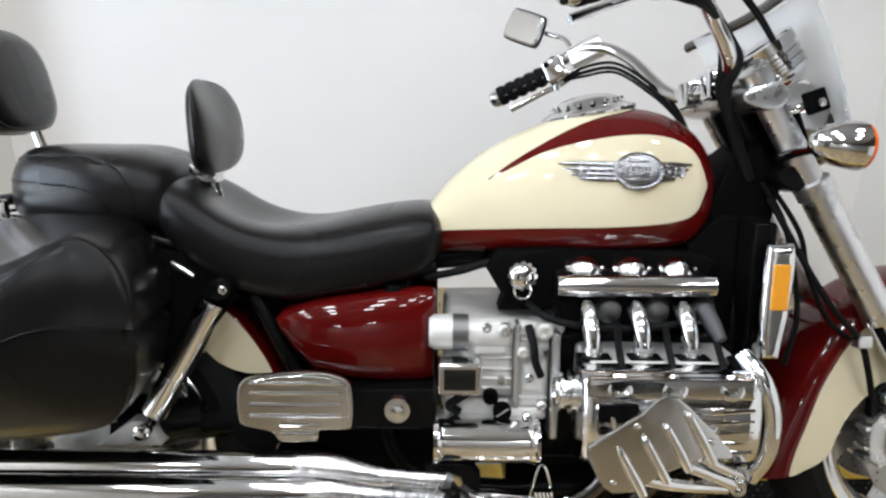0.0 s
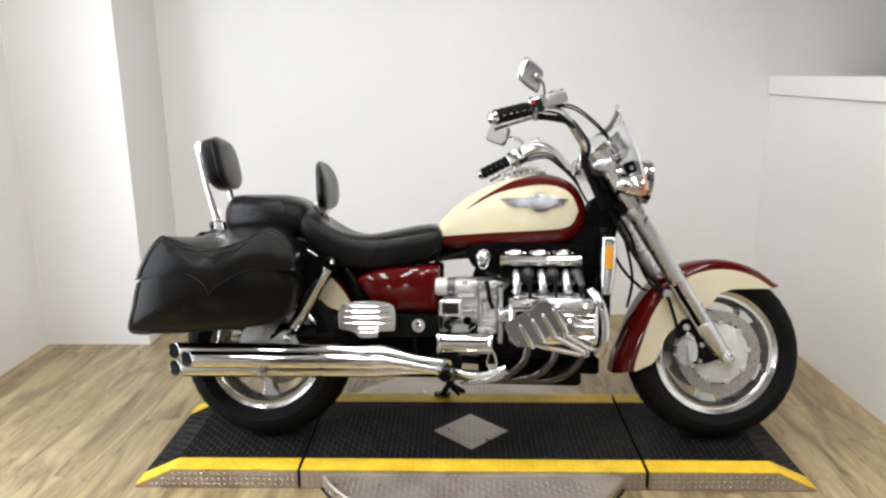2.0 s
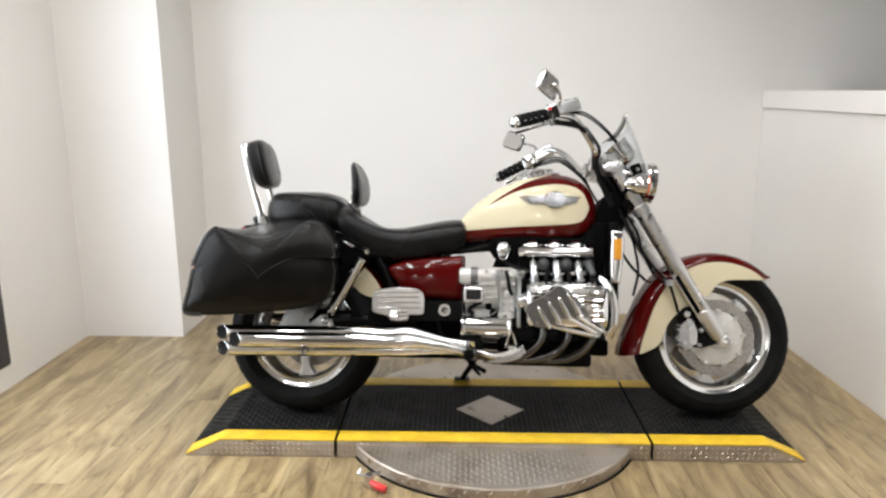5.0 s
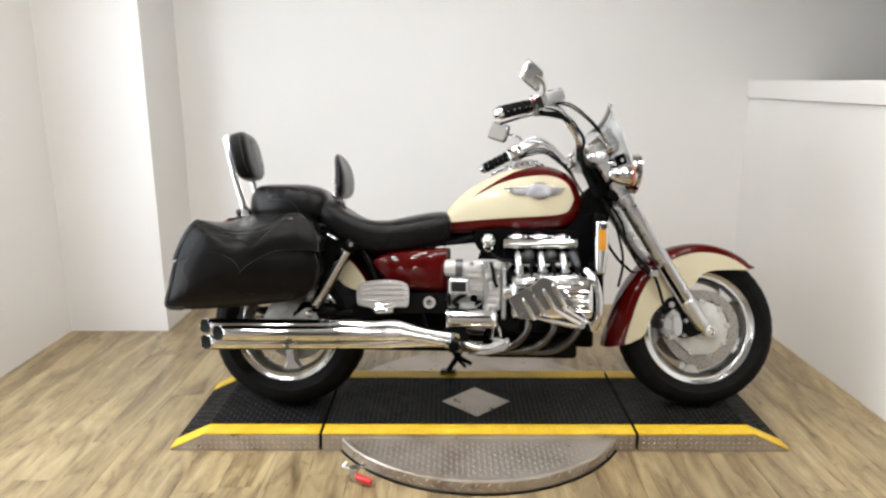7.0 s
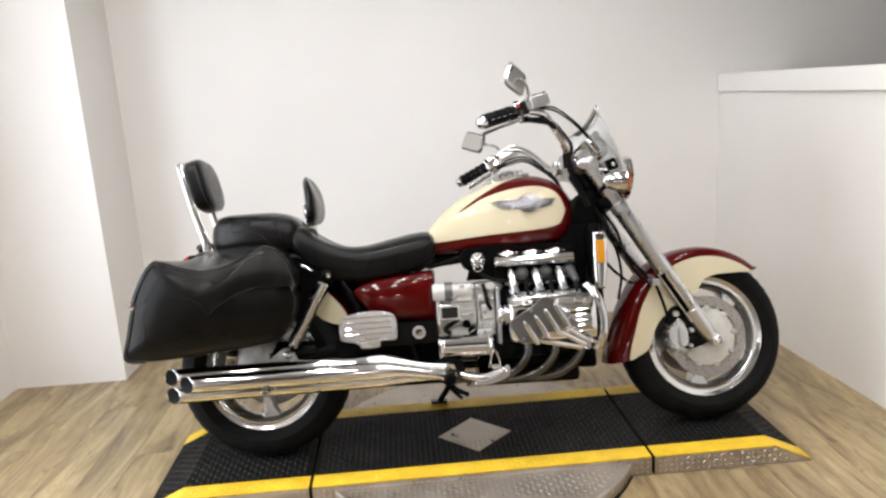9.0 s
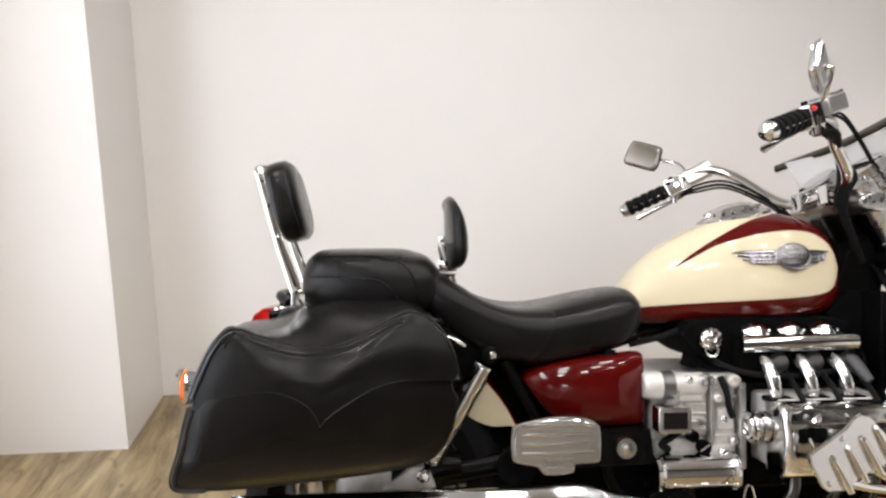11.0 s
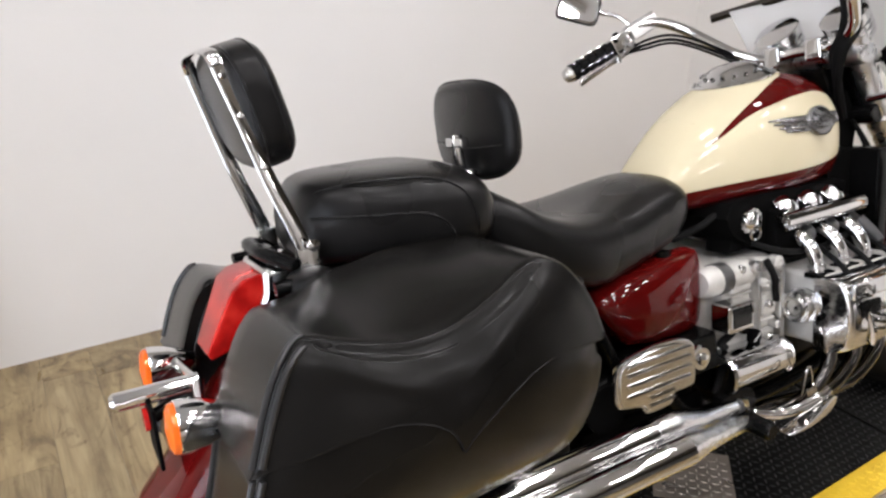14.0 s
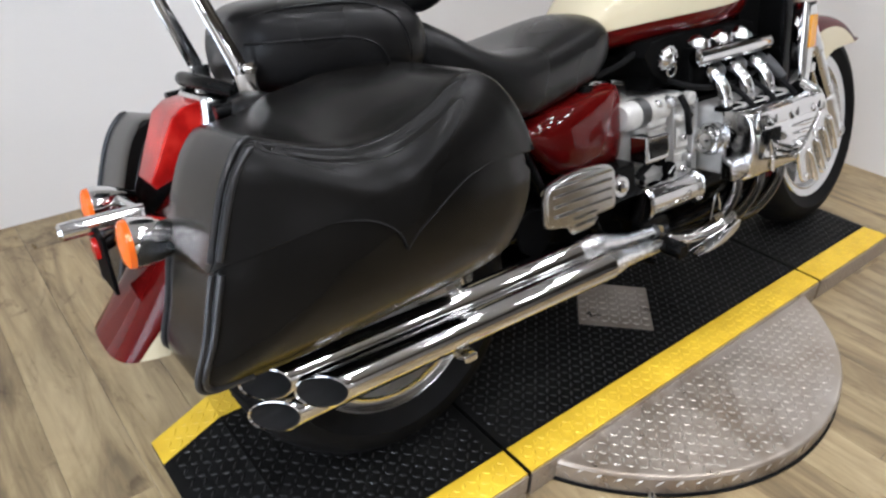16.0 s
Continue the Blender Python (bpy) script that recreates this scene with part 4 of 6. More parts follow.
def bag_rings(points, soft, mid, grow, inner, s):
    """Rings of a soft case: from its inner side over a rounded rim to its domed face; soft tells the rim from a cut edge."""
    rings = []
    bend = [0.010 + 0.007 * min(1.0, max(0.0, (z - 0.65) / 0.06)) * min(1.0, max(0.0, (x + 1.19) / 0.06)) for x, z in points]
    for t, inset in ((0.0, 0.012), (0.04, 0.004), (0.25, 0.0), (0.5, 0.0), (0.75, 0.0), (0.93, 0.0), (1.0, 0.0)):
        ring = []
        for (x, z), rim, turn in zip(points, soft, bend):
            deep = (lerp_table(BAG_DEPTH, z) - turn if rim else bag_face(x, z)) + grow
            up = rim * lerp_table(BAG_LIFT, x) * min(1.0, max(0.0, (z - 0.62) / 0.06)) * (1 - t) ** 0.85
            px = x - max(0.0, x - mid[0]) * 0.07 * (1 - t) - (x - mid[0]) * inset
            ring.append((px, s * (inner + (deep - inner) * t), z + up - (z - mid[1]) * inset * 2))
        rings.append(ring)
    for q in (0.42, 0.80, 1.18, 1.57):
        ring = []
        for (x, z), rim, turn in zip(points, soft, bend):
            k = turn * (1 - math.cos(q)) / math.hypot(x - mid[0], z - mid[1]) if rim else 0.0
            deep = (lerp_table(BAG_DEPTH, z) - turn * (1 - math.sin(q)) if rim else bag_face(x, z)) + grow
            down = min(1.0, max(0.0, (z - 0.65) / 0.06)) * min(1.0, max(0.0, (x + 1.19) / 0.06)) * min(1.0, max(0.0, (-0.70 - x) / 0.12))
            drop = turn * (1 - math.cos(q)) * rim
            ring.append((x + (mid[0] - x) * k * (1 - down), s * deep, z + (mid[1] - z) * k * (1 - down) - drop * down))
        rings.append(ring)
    rim_ring = rings[-1]
    for q in (0.93, 0.82, 0.66, 0.48, 0.30, 0.14, 0.04):
        ring = []
        for x, y, z in rim_ring:
            px, pz = mid[0] + (x - mid[0]) * q, mid[1] + (z - mid[1]) * q
            ring.append((px, s * (bag_face(px, pz) + grow), pz))
        rings.append(ring)
    return rings


for s in (-1, 1):
    under = [(x if z < 0.61 else BAG_MID[0] + (x - BAG_MID[0]) * 0.965, z if z < 0.61 else 0.61 + (z - 0.61) * 0.50) for x, z in outline]
    rings = bag_rings(under, [1] * len(under), BAG_MID, 0.0, 0.170, s)
    bag = part("saddlebag", bridge(new_bm(), rings), vinyl, bike, "black leather-covered hard saddlebag", sharp=75)
    for k, r in ((1, 0.0045), (6, 0.0050), (10, 0.0050)):
        rear = sorted((Vector(p) for p in rings[k] if p[0] < -1.21 and p[2] < 0.605), key=lambda p: p.z)
        part("piping", tube(new_bm(), [p + Vector((-0.001, s * 0.001, 0)) for p in rear], r, 8, 2), piping_leather, bag, "leather piping")
    upper = [p for p in outline if p[1] > (0.601 if p[0] < -1 else 0.641)]
    first = min(range(len(upper)), key=lambda k: (upper[k][0] > -1, upper[k][1]))
    upper = upper[first:] + upper[:first]
    grown = [(BAG_MID[0] + (x - BAG_MID[0]) * (1.026 if x < -1.0 else 1.012), 0.62 + (z - 0.62) * 1.035) for x, z in upper]
    edge = [(BAG_MID[0] + (p.x - BAG_MID[0]) * 1.018, p.y) for p in reversed(catmull([(a, b, 0) for a, b in LID_EDGE], 4))]
    rings = bag_rings(grown + edge, [1] * len(grown) + [0] * len(edge), (-0.970, 0.648), 0.0055, 0.166, s)
    part("bag_lid", bridge(new_bm(), rings), vinyl, bag, "black leather saddlebag lid with a wavy edge", sharp=75)
    for k in (6, 10):
        rear = [Vector(p) for p in rings[k][:len(grown)]]
        turn = max(range(len(rear) // 2), key=lambda q: rear[q].z)
        part("piping", tube(new_bm(), [p + Vector((-0.001, s * 0.001, 0)) for p in rear[:turn + 1]], [0.0050] * 8 + [0.003], 8, 2), piping_leather, bag)
    inside = [(BAG_MID[0] + (x - BAG_MID[0]) * 0.94, BAG_MID[1] + (z - BAG_MID[1]) * 0.90) for x, z in outline]
    part("inner_panel", prism(new_bm(), inside, min(s * 0.160, s * 0.168), max(s * 0.160, s * 0.168), 0.002, 1), gloss_black, bag, "glossy black plastic inner panel")
    if s > 0:
        bag.matrix_basis = Matrix.Translation((0, 0.17, 0.675)) @ Matrix.Rotation(radians(-4), 4, "X") @ Matrix.Translation((0, -0.17, -0.70))

# tail
bm = prism(new_bm(), [(-1.112, 0.776), (-1.150, 0.771), (-1.172, 0.756), (-1.224, 0.652), (-1.216, 0.638), (-1.15, 0.660), (-1.10, 0.72)], -0.076, 0.056, 0.007, 2)
for v in bm.verts:
    v.co.y *= 0.62 + 0.38 * min(1.0, (v.co.z - 0.633) / 0.11)
tail = part("tail_light", bm, tail_red, bike, "red tail light lens on the rear fender", sharp=40)
part("tail_housing", prism(new_bm(), curve_outline([(-1.02, 0.752), (-1.05, 0.782), (-1.118, 0.781), (-1.125, 0.74), (-1.16, 0.655), (-1.13, 0.640), (-1.06, 0.70)], 3), -0.084, 0.064, 0.016, 3), chrome, tail, "chrome tail light housing")


def signal(at, aim, radius, label, stem):
    """A bullet turn signal with its amber lens."""
    at, aim = Vector(at), Vector(aim).normalized()
    body = part("turn_signal", lathe(new_bm(), [(-0.075, 0.004), (-0.068, 0.018), (-0.05, radius * 0.68), (-0.025, radius * 0.9), (0.0, radius), (0.012, radius), (0.012, radius * 0.9)], at, aim, 28), chrome, bike, label)
    part("lens", lathe(new_bm(), [(0.011, radius * 0.97), (0.020, radius * 0.93), (0.025, radius * 0.7), (0.028, 0.0)], at, aim, 28), amber, body, "amber signal lens")
    part("stem", tube(new_bm(), stem, 0.010, 10), chrome, body)
    return body


for s in (-1, 1):
    signal((-1.290, -0.186 if s < 0 else 0.132, 0.602 if s < 0 else 0.590), (-1, 0, 0.05), 0.040, "chrome bullet rear turn signal with amber lens", [(-1.26, s * 0.15 - 0.018, 0.60), (-1.25, s * 0.06 - 0.018, 0.60), (-1.24, -0.018, 0.60)])
plate = part("plate_bracket", box(new_bm(), (-1.325, -0.07, 0.485), (-1.318, 0.05, 0.59), 0.003), black_plastic, bike, "black licence plate bracket")
part("plate_lamp", lathe(new_bm(), [(0, 0.016), (0.132, 0.016), (0.138, 0.011)], (-1.24, -0.018, 0.600), (-1, 0, 0.0), 18), chrome, plate, "chrome plate lamp")
part("red_reflector", lathe(new_bm(), [(0, 0.02), (0.008, 0.02), (0.01, 0.0)], (-1.326, -0.02, 0.560), (-1, 0, 0), 18), tail_red, plate)
part("plate_arm", tube(new_bm(), [(-1.24, -0.018, 0.585), (-1.28, -0.018, 0.575), (-1.32, -0.018, 0.56)], 0.012, 10), black_paint, plate)
for y in (-0.135, 0.135):
    part("mount_cover", lathe(new_bm(), [(-0.03, 0.044), (0.0, 0.042), (0.010, 0.034), (0.016, 0.020), (0.018, 0.0)], (-1.058, y, 0.765), (0, 0.15 * y, 1), 20), leather, bike, "black backrest mount cover")
part("mount_tie", tube(new_bm(), [(-1.075, -0.12, 0.785), (-1.105, -0.06, 0.80), (-1.11, 0, 0.802), (-1.105, 0.06, 0.80), (-1.075, 0.12, 0.785)], 0.013, 10), black_paint, bike, "black backrest cross tie")
part("fender_strut", tube(new_bm(), [(-0.62, -0.155, 0.72), (-0.80, -0.150, 0.755), (-1.0, -0.145, 0.765), (-1.12, -0.14, 0.76)], 0.012, 10), black_paint, bike, "black fender strut")
part("fender_strut", tube(new_bm(), [(-0.62, 0.155, 0.72), (-0.80, 0.150, 0.755), (-1.0, 0.145, 0.765), (-1.12, 0.14, 0.76)], 0.012, 10), black_paint, bike)

for s in (-1, 1):
    part("fender_stay", prism(new_bm(), [(-0.86, 0.745), (-0.60, 0.715), (-0.575, 0.64), (-0.615, 0.600), (-0.675, 0.545), (-0.72, 0.50), (-0.80, 0.52)], min(s * 0.150, s * 0.168), max(s * 0.150, s * 0.168), 0.004), black_plastic, bike, "black plastic fender stay panel")

# shocks, swingarm, final drive
for s in (-1, 1):
    y = s * 0.205
    a, d = Vector((-0.742, y, 0.405)), Vector((0.131, 0, 0.232)).normalized()
    shock = part("shock_absorber", lathe(new_bm(), [(0.004, 0.012), (0.012, 0.022), (0.016, 0.0255), (0.098, 0.0255), (0.100, 0.0235), (0.108, 0.0235), (0.110, 0.0275), (0.262, 0.0275), (0.270, 0.0255), (0.272, 0.010)], a, d, 24), chrome, bike, "chrome shrouded shock absorber")
    for q, r, m in ((a - d * 0.024, 0.016, chrome), (a + d * 0.300, 0.020, black_paint)):
        part("shock_eye", lathe(new_bm(), [(-0.020, 0.0), (-0.020, r), (0.018, r), (0.021, r * 0.6), (0.021, 0.0)], q, (0, s, 0), 18), m, shock)
    part("shock_bolt", lathe(new_bm(), [(0, 0.009), (0.006, 0.009), (0.008, 0.006), (0.006, 0.0)], a + d * 0.300 + Vector((0.006, s * 0.018, 0)), (0, s, 0), 12), chrome, shock)
    part("bag_mount", tube(new_bm(), [(-0.692, s * 0.190, 0.708), (-0.672, s * 0.194, 0.697), (-0.650, s * 0.196, 0.684)], [0.005, 0.008, 0.006], 12), chrome, bike, "chrome saddlebag mounting lug")
    part("shock_bolt", lathe(new_bm(), [(0, 0.011), (0.012, 0.011), (0.014, 0.0)], a - d * 0.024 + Vector((0, s * 0.020, 0)), (0, s, 0), 6), chrome, shock)
    part("swingarm", tube(new_bm(), [(-0.30, s * 0.12, 0.41), (-0.45, s * 0.135, 0.395), (-0.65, s * 0.142, 0.37), (-0.84, s * 0.142, 0.335)], [0.034, 0.032, 0.03, 0.032], 14, flat=0.7), black_paint, bike, "black swingarm")
drive = part("final_drive", lathe(new_bm(), [(-0.02, 0.05), (0.0, 0.098), (0.03, 0.104), (0.060, 0.100), (0.080, 0.089), (0.093, 0.068), (0.101, 0.036), (0.104, 0.0)], (-0.862, -0.095, 0.34), (0, -1, 0), 40), cast, bike, "domed cast aluminium final drive housing")
part("filler_boss", lathe(new_bm(), [(-0.02, 0.024), (0.010, 0.022), (0.016, 0.017), (0.018, 0.0)], (-0.868, -0.178, 0.398), (0, -1, 0.25), 18), cast, drive, "round filler boss")
part("drive_nose", tube(new_bm(), [(-0.85, -0.135, 0.365), (-0.74, -0.14, 0.38), (-0.66, -0.14, 0.385)], [0.062, 0.044, 0.034], 18), black_paint, drive)
part("drive_arm", prism(new_bm(), [(-0.850, 0.350), (-0.805, 0.384), (-0.780, 0.403), (-0.756, 0.404), (-0.738, 0.388), (-0.724, 0.352)], -0.212, -0.150, 0.006), cast, drive, "cast lug for the shock")
for k in range(5):
    a = 2 * math.pi * k / 5 + 0.4
    part("drive_bolt", lathe(new_bm(), [(0, 0.009), (0.01, 0.009), (0.011, 0.0)], (-0.862 + 0.094 * math.cos(a), -0.150, 0.34 + 0.094 * math.sin(a)), (0, -1, 0), 6), satin, drive)

# frame
frame_ob = empty_part("frame", bike, "black steel tube frame")
for pts, r in (([(0.42, 0, 0.86), (0.30, 0, 0.80), (0.0, 0, 0.72), (-0.25, 0, 0.69), (-0.50, 0, 0.66)], 0.03),
               ([(-0.20, -0.09, 0.69), (-0.32, -0.105, 0.66), (-0.50, -0.13, 0.64), (-0.62, -0.15, 0.69)], 0.016),
               ([(-0.20, 0.09, 0.69), (-0.32, 0.105, 0.66), (-0.50, 0.13, 0.64), (-0.62, 0.15, 0.69)], 0.016),
               ([(0.42, -0.03, 0.84), (0.39, -0.13, 0.60), (0.34, -0.15, 0.36), (0.20, -0.15, 0.26), (-0.20, -0.15, 0.26), (-0.30, -0.14, 0.40), (-0.28, -0.13, 0.66)], 0.018),
               ([(0.42, 0.03, 0.84), (0.39, 0.13, 0.60), (0.34, 0.15, 0.36), (0.20, 0.15, 0.26), (-0.20, 0.15, 0.26), (-0.30, 0.14, 0.40), (-0.28, 0.13, 0.66)], 0.018),
               ([(-0.55, -0.155, 0.64), (-0.515, -0.160, 0.58), (-0.475, -0.160, 0.50), (-0.44, -0.15, 0.44)], 0.014)):
    part("frame_tube", tube(new_bm(), pts, r, 12), black_paint, frame_ob)
part("steering_head", lathe(new_bm(), [(-0.10, 0.04), (-0.09, 0.046), (0.09, 0.046), (0.10, 0.04)], HEAD - RAKE * 0.02, RAKE, 20), black_paint, frame_ob)
part("pivot_plate", prism(new_bm(), [(-0.42, 0.47), (-0.20, 0.475), (-0.19, 0.39), (-0.42, 0.385), (-0.47, 0.41)], -0.205, -0.10, 0.008), black_paint, frame_ob)
part("pivot_plate", prism(new_bm(), [(-0.42, 0.47), (-0.20, 0.475), (-0.19, 0.39), (-0.42, 0.385), (-0.47, 0.41)], 0.10, 0.185, 0.008), black_paint, frame_ob)
part("pivot_cap", lathe(new_bm(), [(0, 0.026), (0.008, 0.028), (0.018, 0.024), (0.018, 0.014), (0.026, 0.012), (0.028, 0.0)], (-0.268, -0.206, 0.436), (0, -1, 0), 24), chrome, frame_ob, "chrome swingarm pivot cap")
part("steering_cover", prism(new_bm(), [(0.325, 0.775), (0.375, 0.90), (0.435, 0.945), (0.485, 0.86), (0.462, 0.745), (0.40, 0.70)], -0.085, 0.085, 0.012), black_plastic, frame_ob, "black plastic steering head cover")
part("battery_box", prism(new_bm(), [(-0.535, 0.41), (-0.19, 0.41), (-0.19, 0.30), (-0.34, 0.295), (-0.525, 0.345)], -0.13, 0.13, 0.01), black_plastic, frame_ob, "black plastic battery box")
part("undertray", box(new_bm(), (-0.53, -0.14, 0.225), (-0.16, 0.14, 0.31), 0.02, 2), black_plastic, frame_ob, "black plastic undertray")
part("radiator_shroud", prism(new_bm(), [(0.29, 0.745), (0.345, 0.80), (0.388, 0.80), (0.388, 0.585), (0.345, 0.575), (0.31, 0.64)], -0.13, 0.13, 0.008), black_plastic, frame_ob, "black plastic radiator shroud")
part("inner_guard", prism(new_bm(), [(-0.62, 0.62), (-0.26, 0.67), (-0.24, 0.38), (-0.50, 0.36), (-0.60, 0.45)], -0.09, 0.09, 0.01), black_plastic, frame_ob, "black plastic inner mudguard")
part("airbox", prism(new_bm(), curve_outline([(-0.08, 0.73), (0.30, 0.735), (0.33, 0.69), (0.28, 0.63), (-0.02, 0.62)], 3), -0.15, 0.15, 0.01), black_plastic, frame_ob, "black plastic airbox")

# side covers
for s in (-1, 1):
    rings = []
    for x, zt, zb, yb in ((-0.505, 0.602, 0.592, 0.175), (-0.495, 0.612, 0.570, 0.186), (-0.465, 0.625, 0.530, 0.196), (-0.43, 0.635, 0.494, 0.202), (-0.36, 0.643, 0.478, 0.202), (-0.28, 0.650, 0.472, 0.190), (-0.225, 0.655, 0.469, 0.176), (-0.203, 0.653, 0.472, 0.165), (-0.198, 0.645, 0.480, 0.145)):
        ring = []
        for k in range(13):
            a = math.pi * (k / 12 - 0.5)
            ring.append((x, s * (0.12 + (yb - 0.12) * abs(math.cos(a)) ** 0.35), (zt + zb) / 2 + (zt - zb) / 2 * math.sin(a)))
        rings.append(ring)
    part("side_cover", bridge(new_bm(), rings), red_paint, bike, "gloss dark red side cover", sharp=50)

# passenger floorboards, folded up
def folded_board(s):
    outline = curve_outline([(-0.550, 0.503), (-0.515, 0.520), (-0.45, 0.529), (-0.39, 0.526), (-0.357, 0.514), (-0.346, 0.492), (-0.346, 0.432), (-0.360, 0.420), (-0.405, 0.418), (-0.412, 0.398), (-0.475, 0.395), (-0.493, 0.414), (-0.54, 0.424), (-0.553, 0.440)], 3)
    board = part("passenger_floorboard", prism(new_bm(), outline, s * 0.276, s * 0.264, 0.003), brushed, bike, "folded-up chrome passenger floorboard with rubber ribs")
    inset = [(-0.449 + (x + 0.449) * 0.93, 0.467 + (z - 0.467) * 0.90) for x, z in outline]
    part("rubber_pad", prism(new_bm(), inset, s * 0.280, s * 0.275, 0.001, 1), brushed, board, "bright ribbed metal pad")
    for k, z in enumerate((0.508, 0.489, 0.468, 0.447, 0.430, 0.414)):
        x0, x1 = ((-0.53, -0.365) if k < 4 else (-0.475, -0.41))
        part("rib", tube(new_bm(), [(x0, s * 0.281, z), (x1, s * 0.281, z + 0.001)], 0.0034, 8), chrome, board)
    part("board_arm", tube(new_bm(), [(-0.44, s * 0.25, 0.41), (-0.43, s * 0.20, 0.40), (-0.40, s * 0.16, 0.40)], 0.014, 10), black_paint, board)
    part("heat_shield", lathe(new_bm(), [(0, 0.05), (0.006, 0.05), (0.008, 0.045)], (-0.53, s * 0.215, 0.40), (0, s, 0), 20), black_plastic, board)


folded_board(-1), folded_board(1)

# engine
engine = empty_part("engine", bike, "flat-six engine with chrome covers")
for lo, hi, b, m in (((-0.185, -0.150, 0.40), (0.06, 0.150, 0.595), 0.02, cast), ((-0.02, -0.15, 0.30), (0.37, 0.15, 0.58), 0.02, black_paint),
                     ((-0.150, -0.172, 0.445), (-0.045, -0.145, 0.592), 0.014, cast), ((-0.040, -0.182, 0.425), (0.022, -0.145, 0.600), 0.014, cast),
                     ((-0.046, -0.192, 0.43), (-0.036, -0.145, 0.598), 0.003, satin), ((0.024, -0.198, 0.37), (0.040, -0.14, 0.585), 0.005, satin),
                     ((-0.18, -0.175, 0.405), (-0.05, -0.14, 0.442), 0.010, cast), ((-0.06, -0.186, 0.405), (0.02, -0.145, 0.43), 0.008, cast),
                     ((-0.125, -0.185, 0.535), (-0.06, -0.165, 0.575), 0.008, cast), ((-0.03, -0.194, 0.465), (0.012, -0.175, 0.52), 0.008, cast)):
    part("crankcase", box(new_bm(), lo, hi, b, 3), m, engine)
for x, y, z, r, m in ((-0.065, 0.178, 0.588, 0.013, satin), (-0.135, 0.172, 0.560, 0.011, satin), (-0.090, 0.172, 0.452, 0.015, black_plastic), (-0.018, 0.182, 0.495, 0.009, satin), (-0.145, 0.165, 0.455, 0.010, cast),
                      (0.008, 0.182, 0.588, 0.016, cast), (-0.12, 0.172, 0.510, 0.010, satin), (0.008, 0.182, 0.440, 0.010, satin), (-0.03, 0.180, 0.545, 0.011, cast), (0.010, 0.180, 0.545, 0.008, chrome),
                      (-0.07, 0.172, 0.485, 0.008, chrome), (-0.165, 0.165, 0.425, 0.009, satin), (-0.10, 0.172, 0.59, 0.010, chrome), (-0.02, 0.182, 0.415, 0.009, chrome)):
    part("case_bolt", lathe(new_bm(), [(0, r), (0.020, r), (0.023, r * 0.72), (0.023, r * 0.45), (0.019, r * 0.4), (0.019, 0.0)], (x, -y, z), (0, -1, 0), 14), m, engine)
for x0, x1, z, y in ((-0.148, -0.05, 0.462, 0.176), (-0.148, -0.05, 0.482, 0.178), (-0.145, -0.05, 0.502, 0.178), (-0.14, -0.05, 0.524, 0.177), (-0.036, 0.02, 0.448, 0.186), (-0.036, 0.02, 0.532, 0.188), (-0.036, 0.02, 0.565, 0.187), (-0.036, 0.02, 0.575, 0.187)):
    part("case_rib", box(new_bm(), (x0, -y, z), (x1, -y + 0.02, z + 0.006), 0.002, 1), cast, engine)
part("case_hose", tube(new_bm(), [(-0.022, -0.19, 0.598), (-0.012, -0.205, 0.56), (-0.008, -0.205, 0.53), (0.004, -0.20, 0.50)], 0.008, 10), rubber, engine)
part("sensor_lead", tube(new_bm(), [(-0.12, -0.19, 0.47), (-0.15, -0.20, 0.455), (-0.17, -0.19, 0.435), (-0.15, -0.185, 0.42)], 0.009, 8), rubber, engine)
part("cylinder_barrel", lathe(new_bm(), [(0.0, 0.0), (0.003, 0.012), (0.002, 0.018), (-0.004, 0.020), (-0.004, 0.027), (0.002, 0.029), (0.004, 0.036), (0.010, 0.037), (0.012, 0.031), (0.020, 0.031), (0.022, 0.041), (0.032, 0.041), (0.034, 0.034), (0.044, 0.034), (0.046, 0.043), (0.055, 0.043)], (0.030, -0.225, 0.480), (1, 0, 0), 28), brushed, engine, "cast cylinder barrel end")
part("starter_motor", lathe(new_bm(), [(0, 0.028), (0.01, 0.034), (0.07, 0.034), (0.075, 0.03), (0.15, 0.03), (0.16, 0.02)], (-0.21, -0.165, 0.575), (1, 0, 0), 24), cast, engine)
part("starter_band", lathe(new_bm(), [(0, 0.036), (0.03, 0.036), (0.03, 0.03), (0.0, 0.03)], (-0.165, -0.165, 0.575), (1, 0, 0), 24, closed=True), dark_metal, engine)
cov = part("sensor_cover", box(new_bm(), (-0.192, -0.232, 0.470), (-0.110, -0.18, 0.533), 0.006, 3), chrome, engine, "square chrome cover with a black inset")
part("cover_inset", box(new_bm(), (-0.181, -0.2345, 0.481), (-0.121, -0.228, 0.522), 0.003), gloss_black, cov, "glossy black inset")
part("oil_plug", lathe(new_bm(), [(0, 0.018), (0.014, 0.018), (0.016, 0.014), (0.016, 0.0)], (-0.068, -0.19, 0.428), (0, -1, 0), 20), black_plastic, engine, "black slotted oil plug")
part("plug_slot", box(new_bm(), (-0.082, -0.2075, 0.4265), (-0.054, -0.205, 0.4295), 0.0005, 1, Matrix.Translation((-0.068, 0, 0.428)) @ pose(0, 0, 0, 0, -35, 0) @ Matrix.Translation((0.068, 0, -0.428))), satin, engine)
rings = []
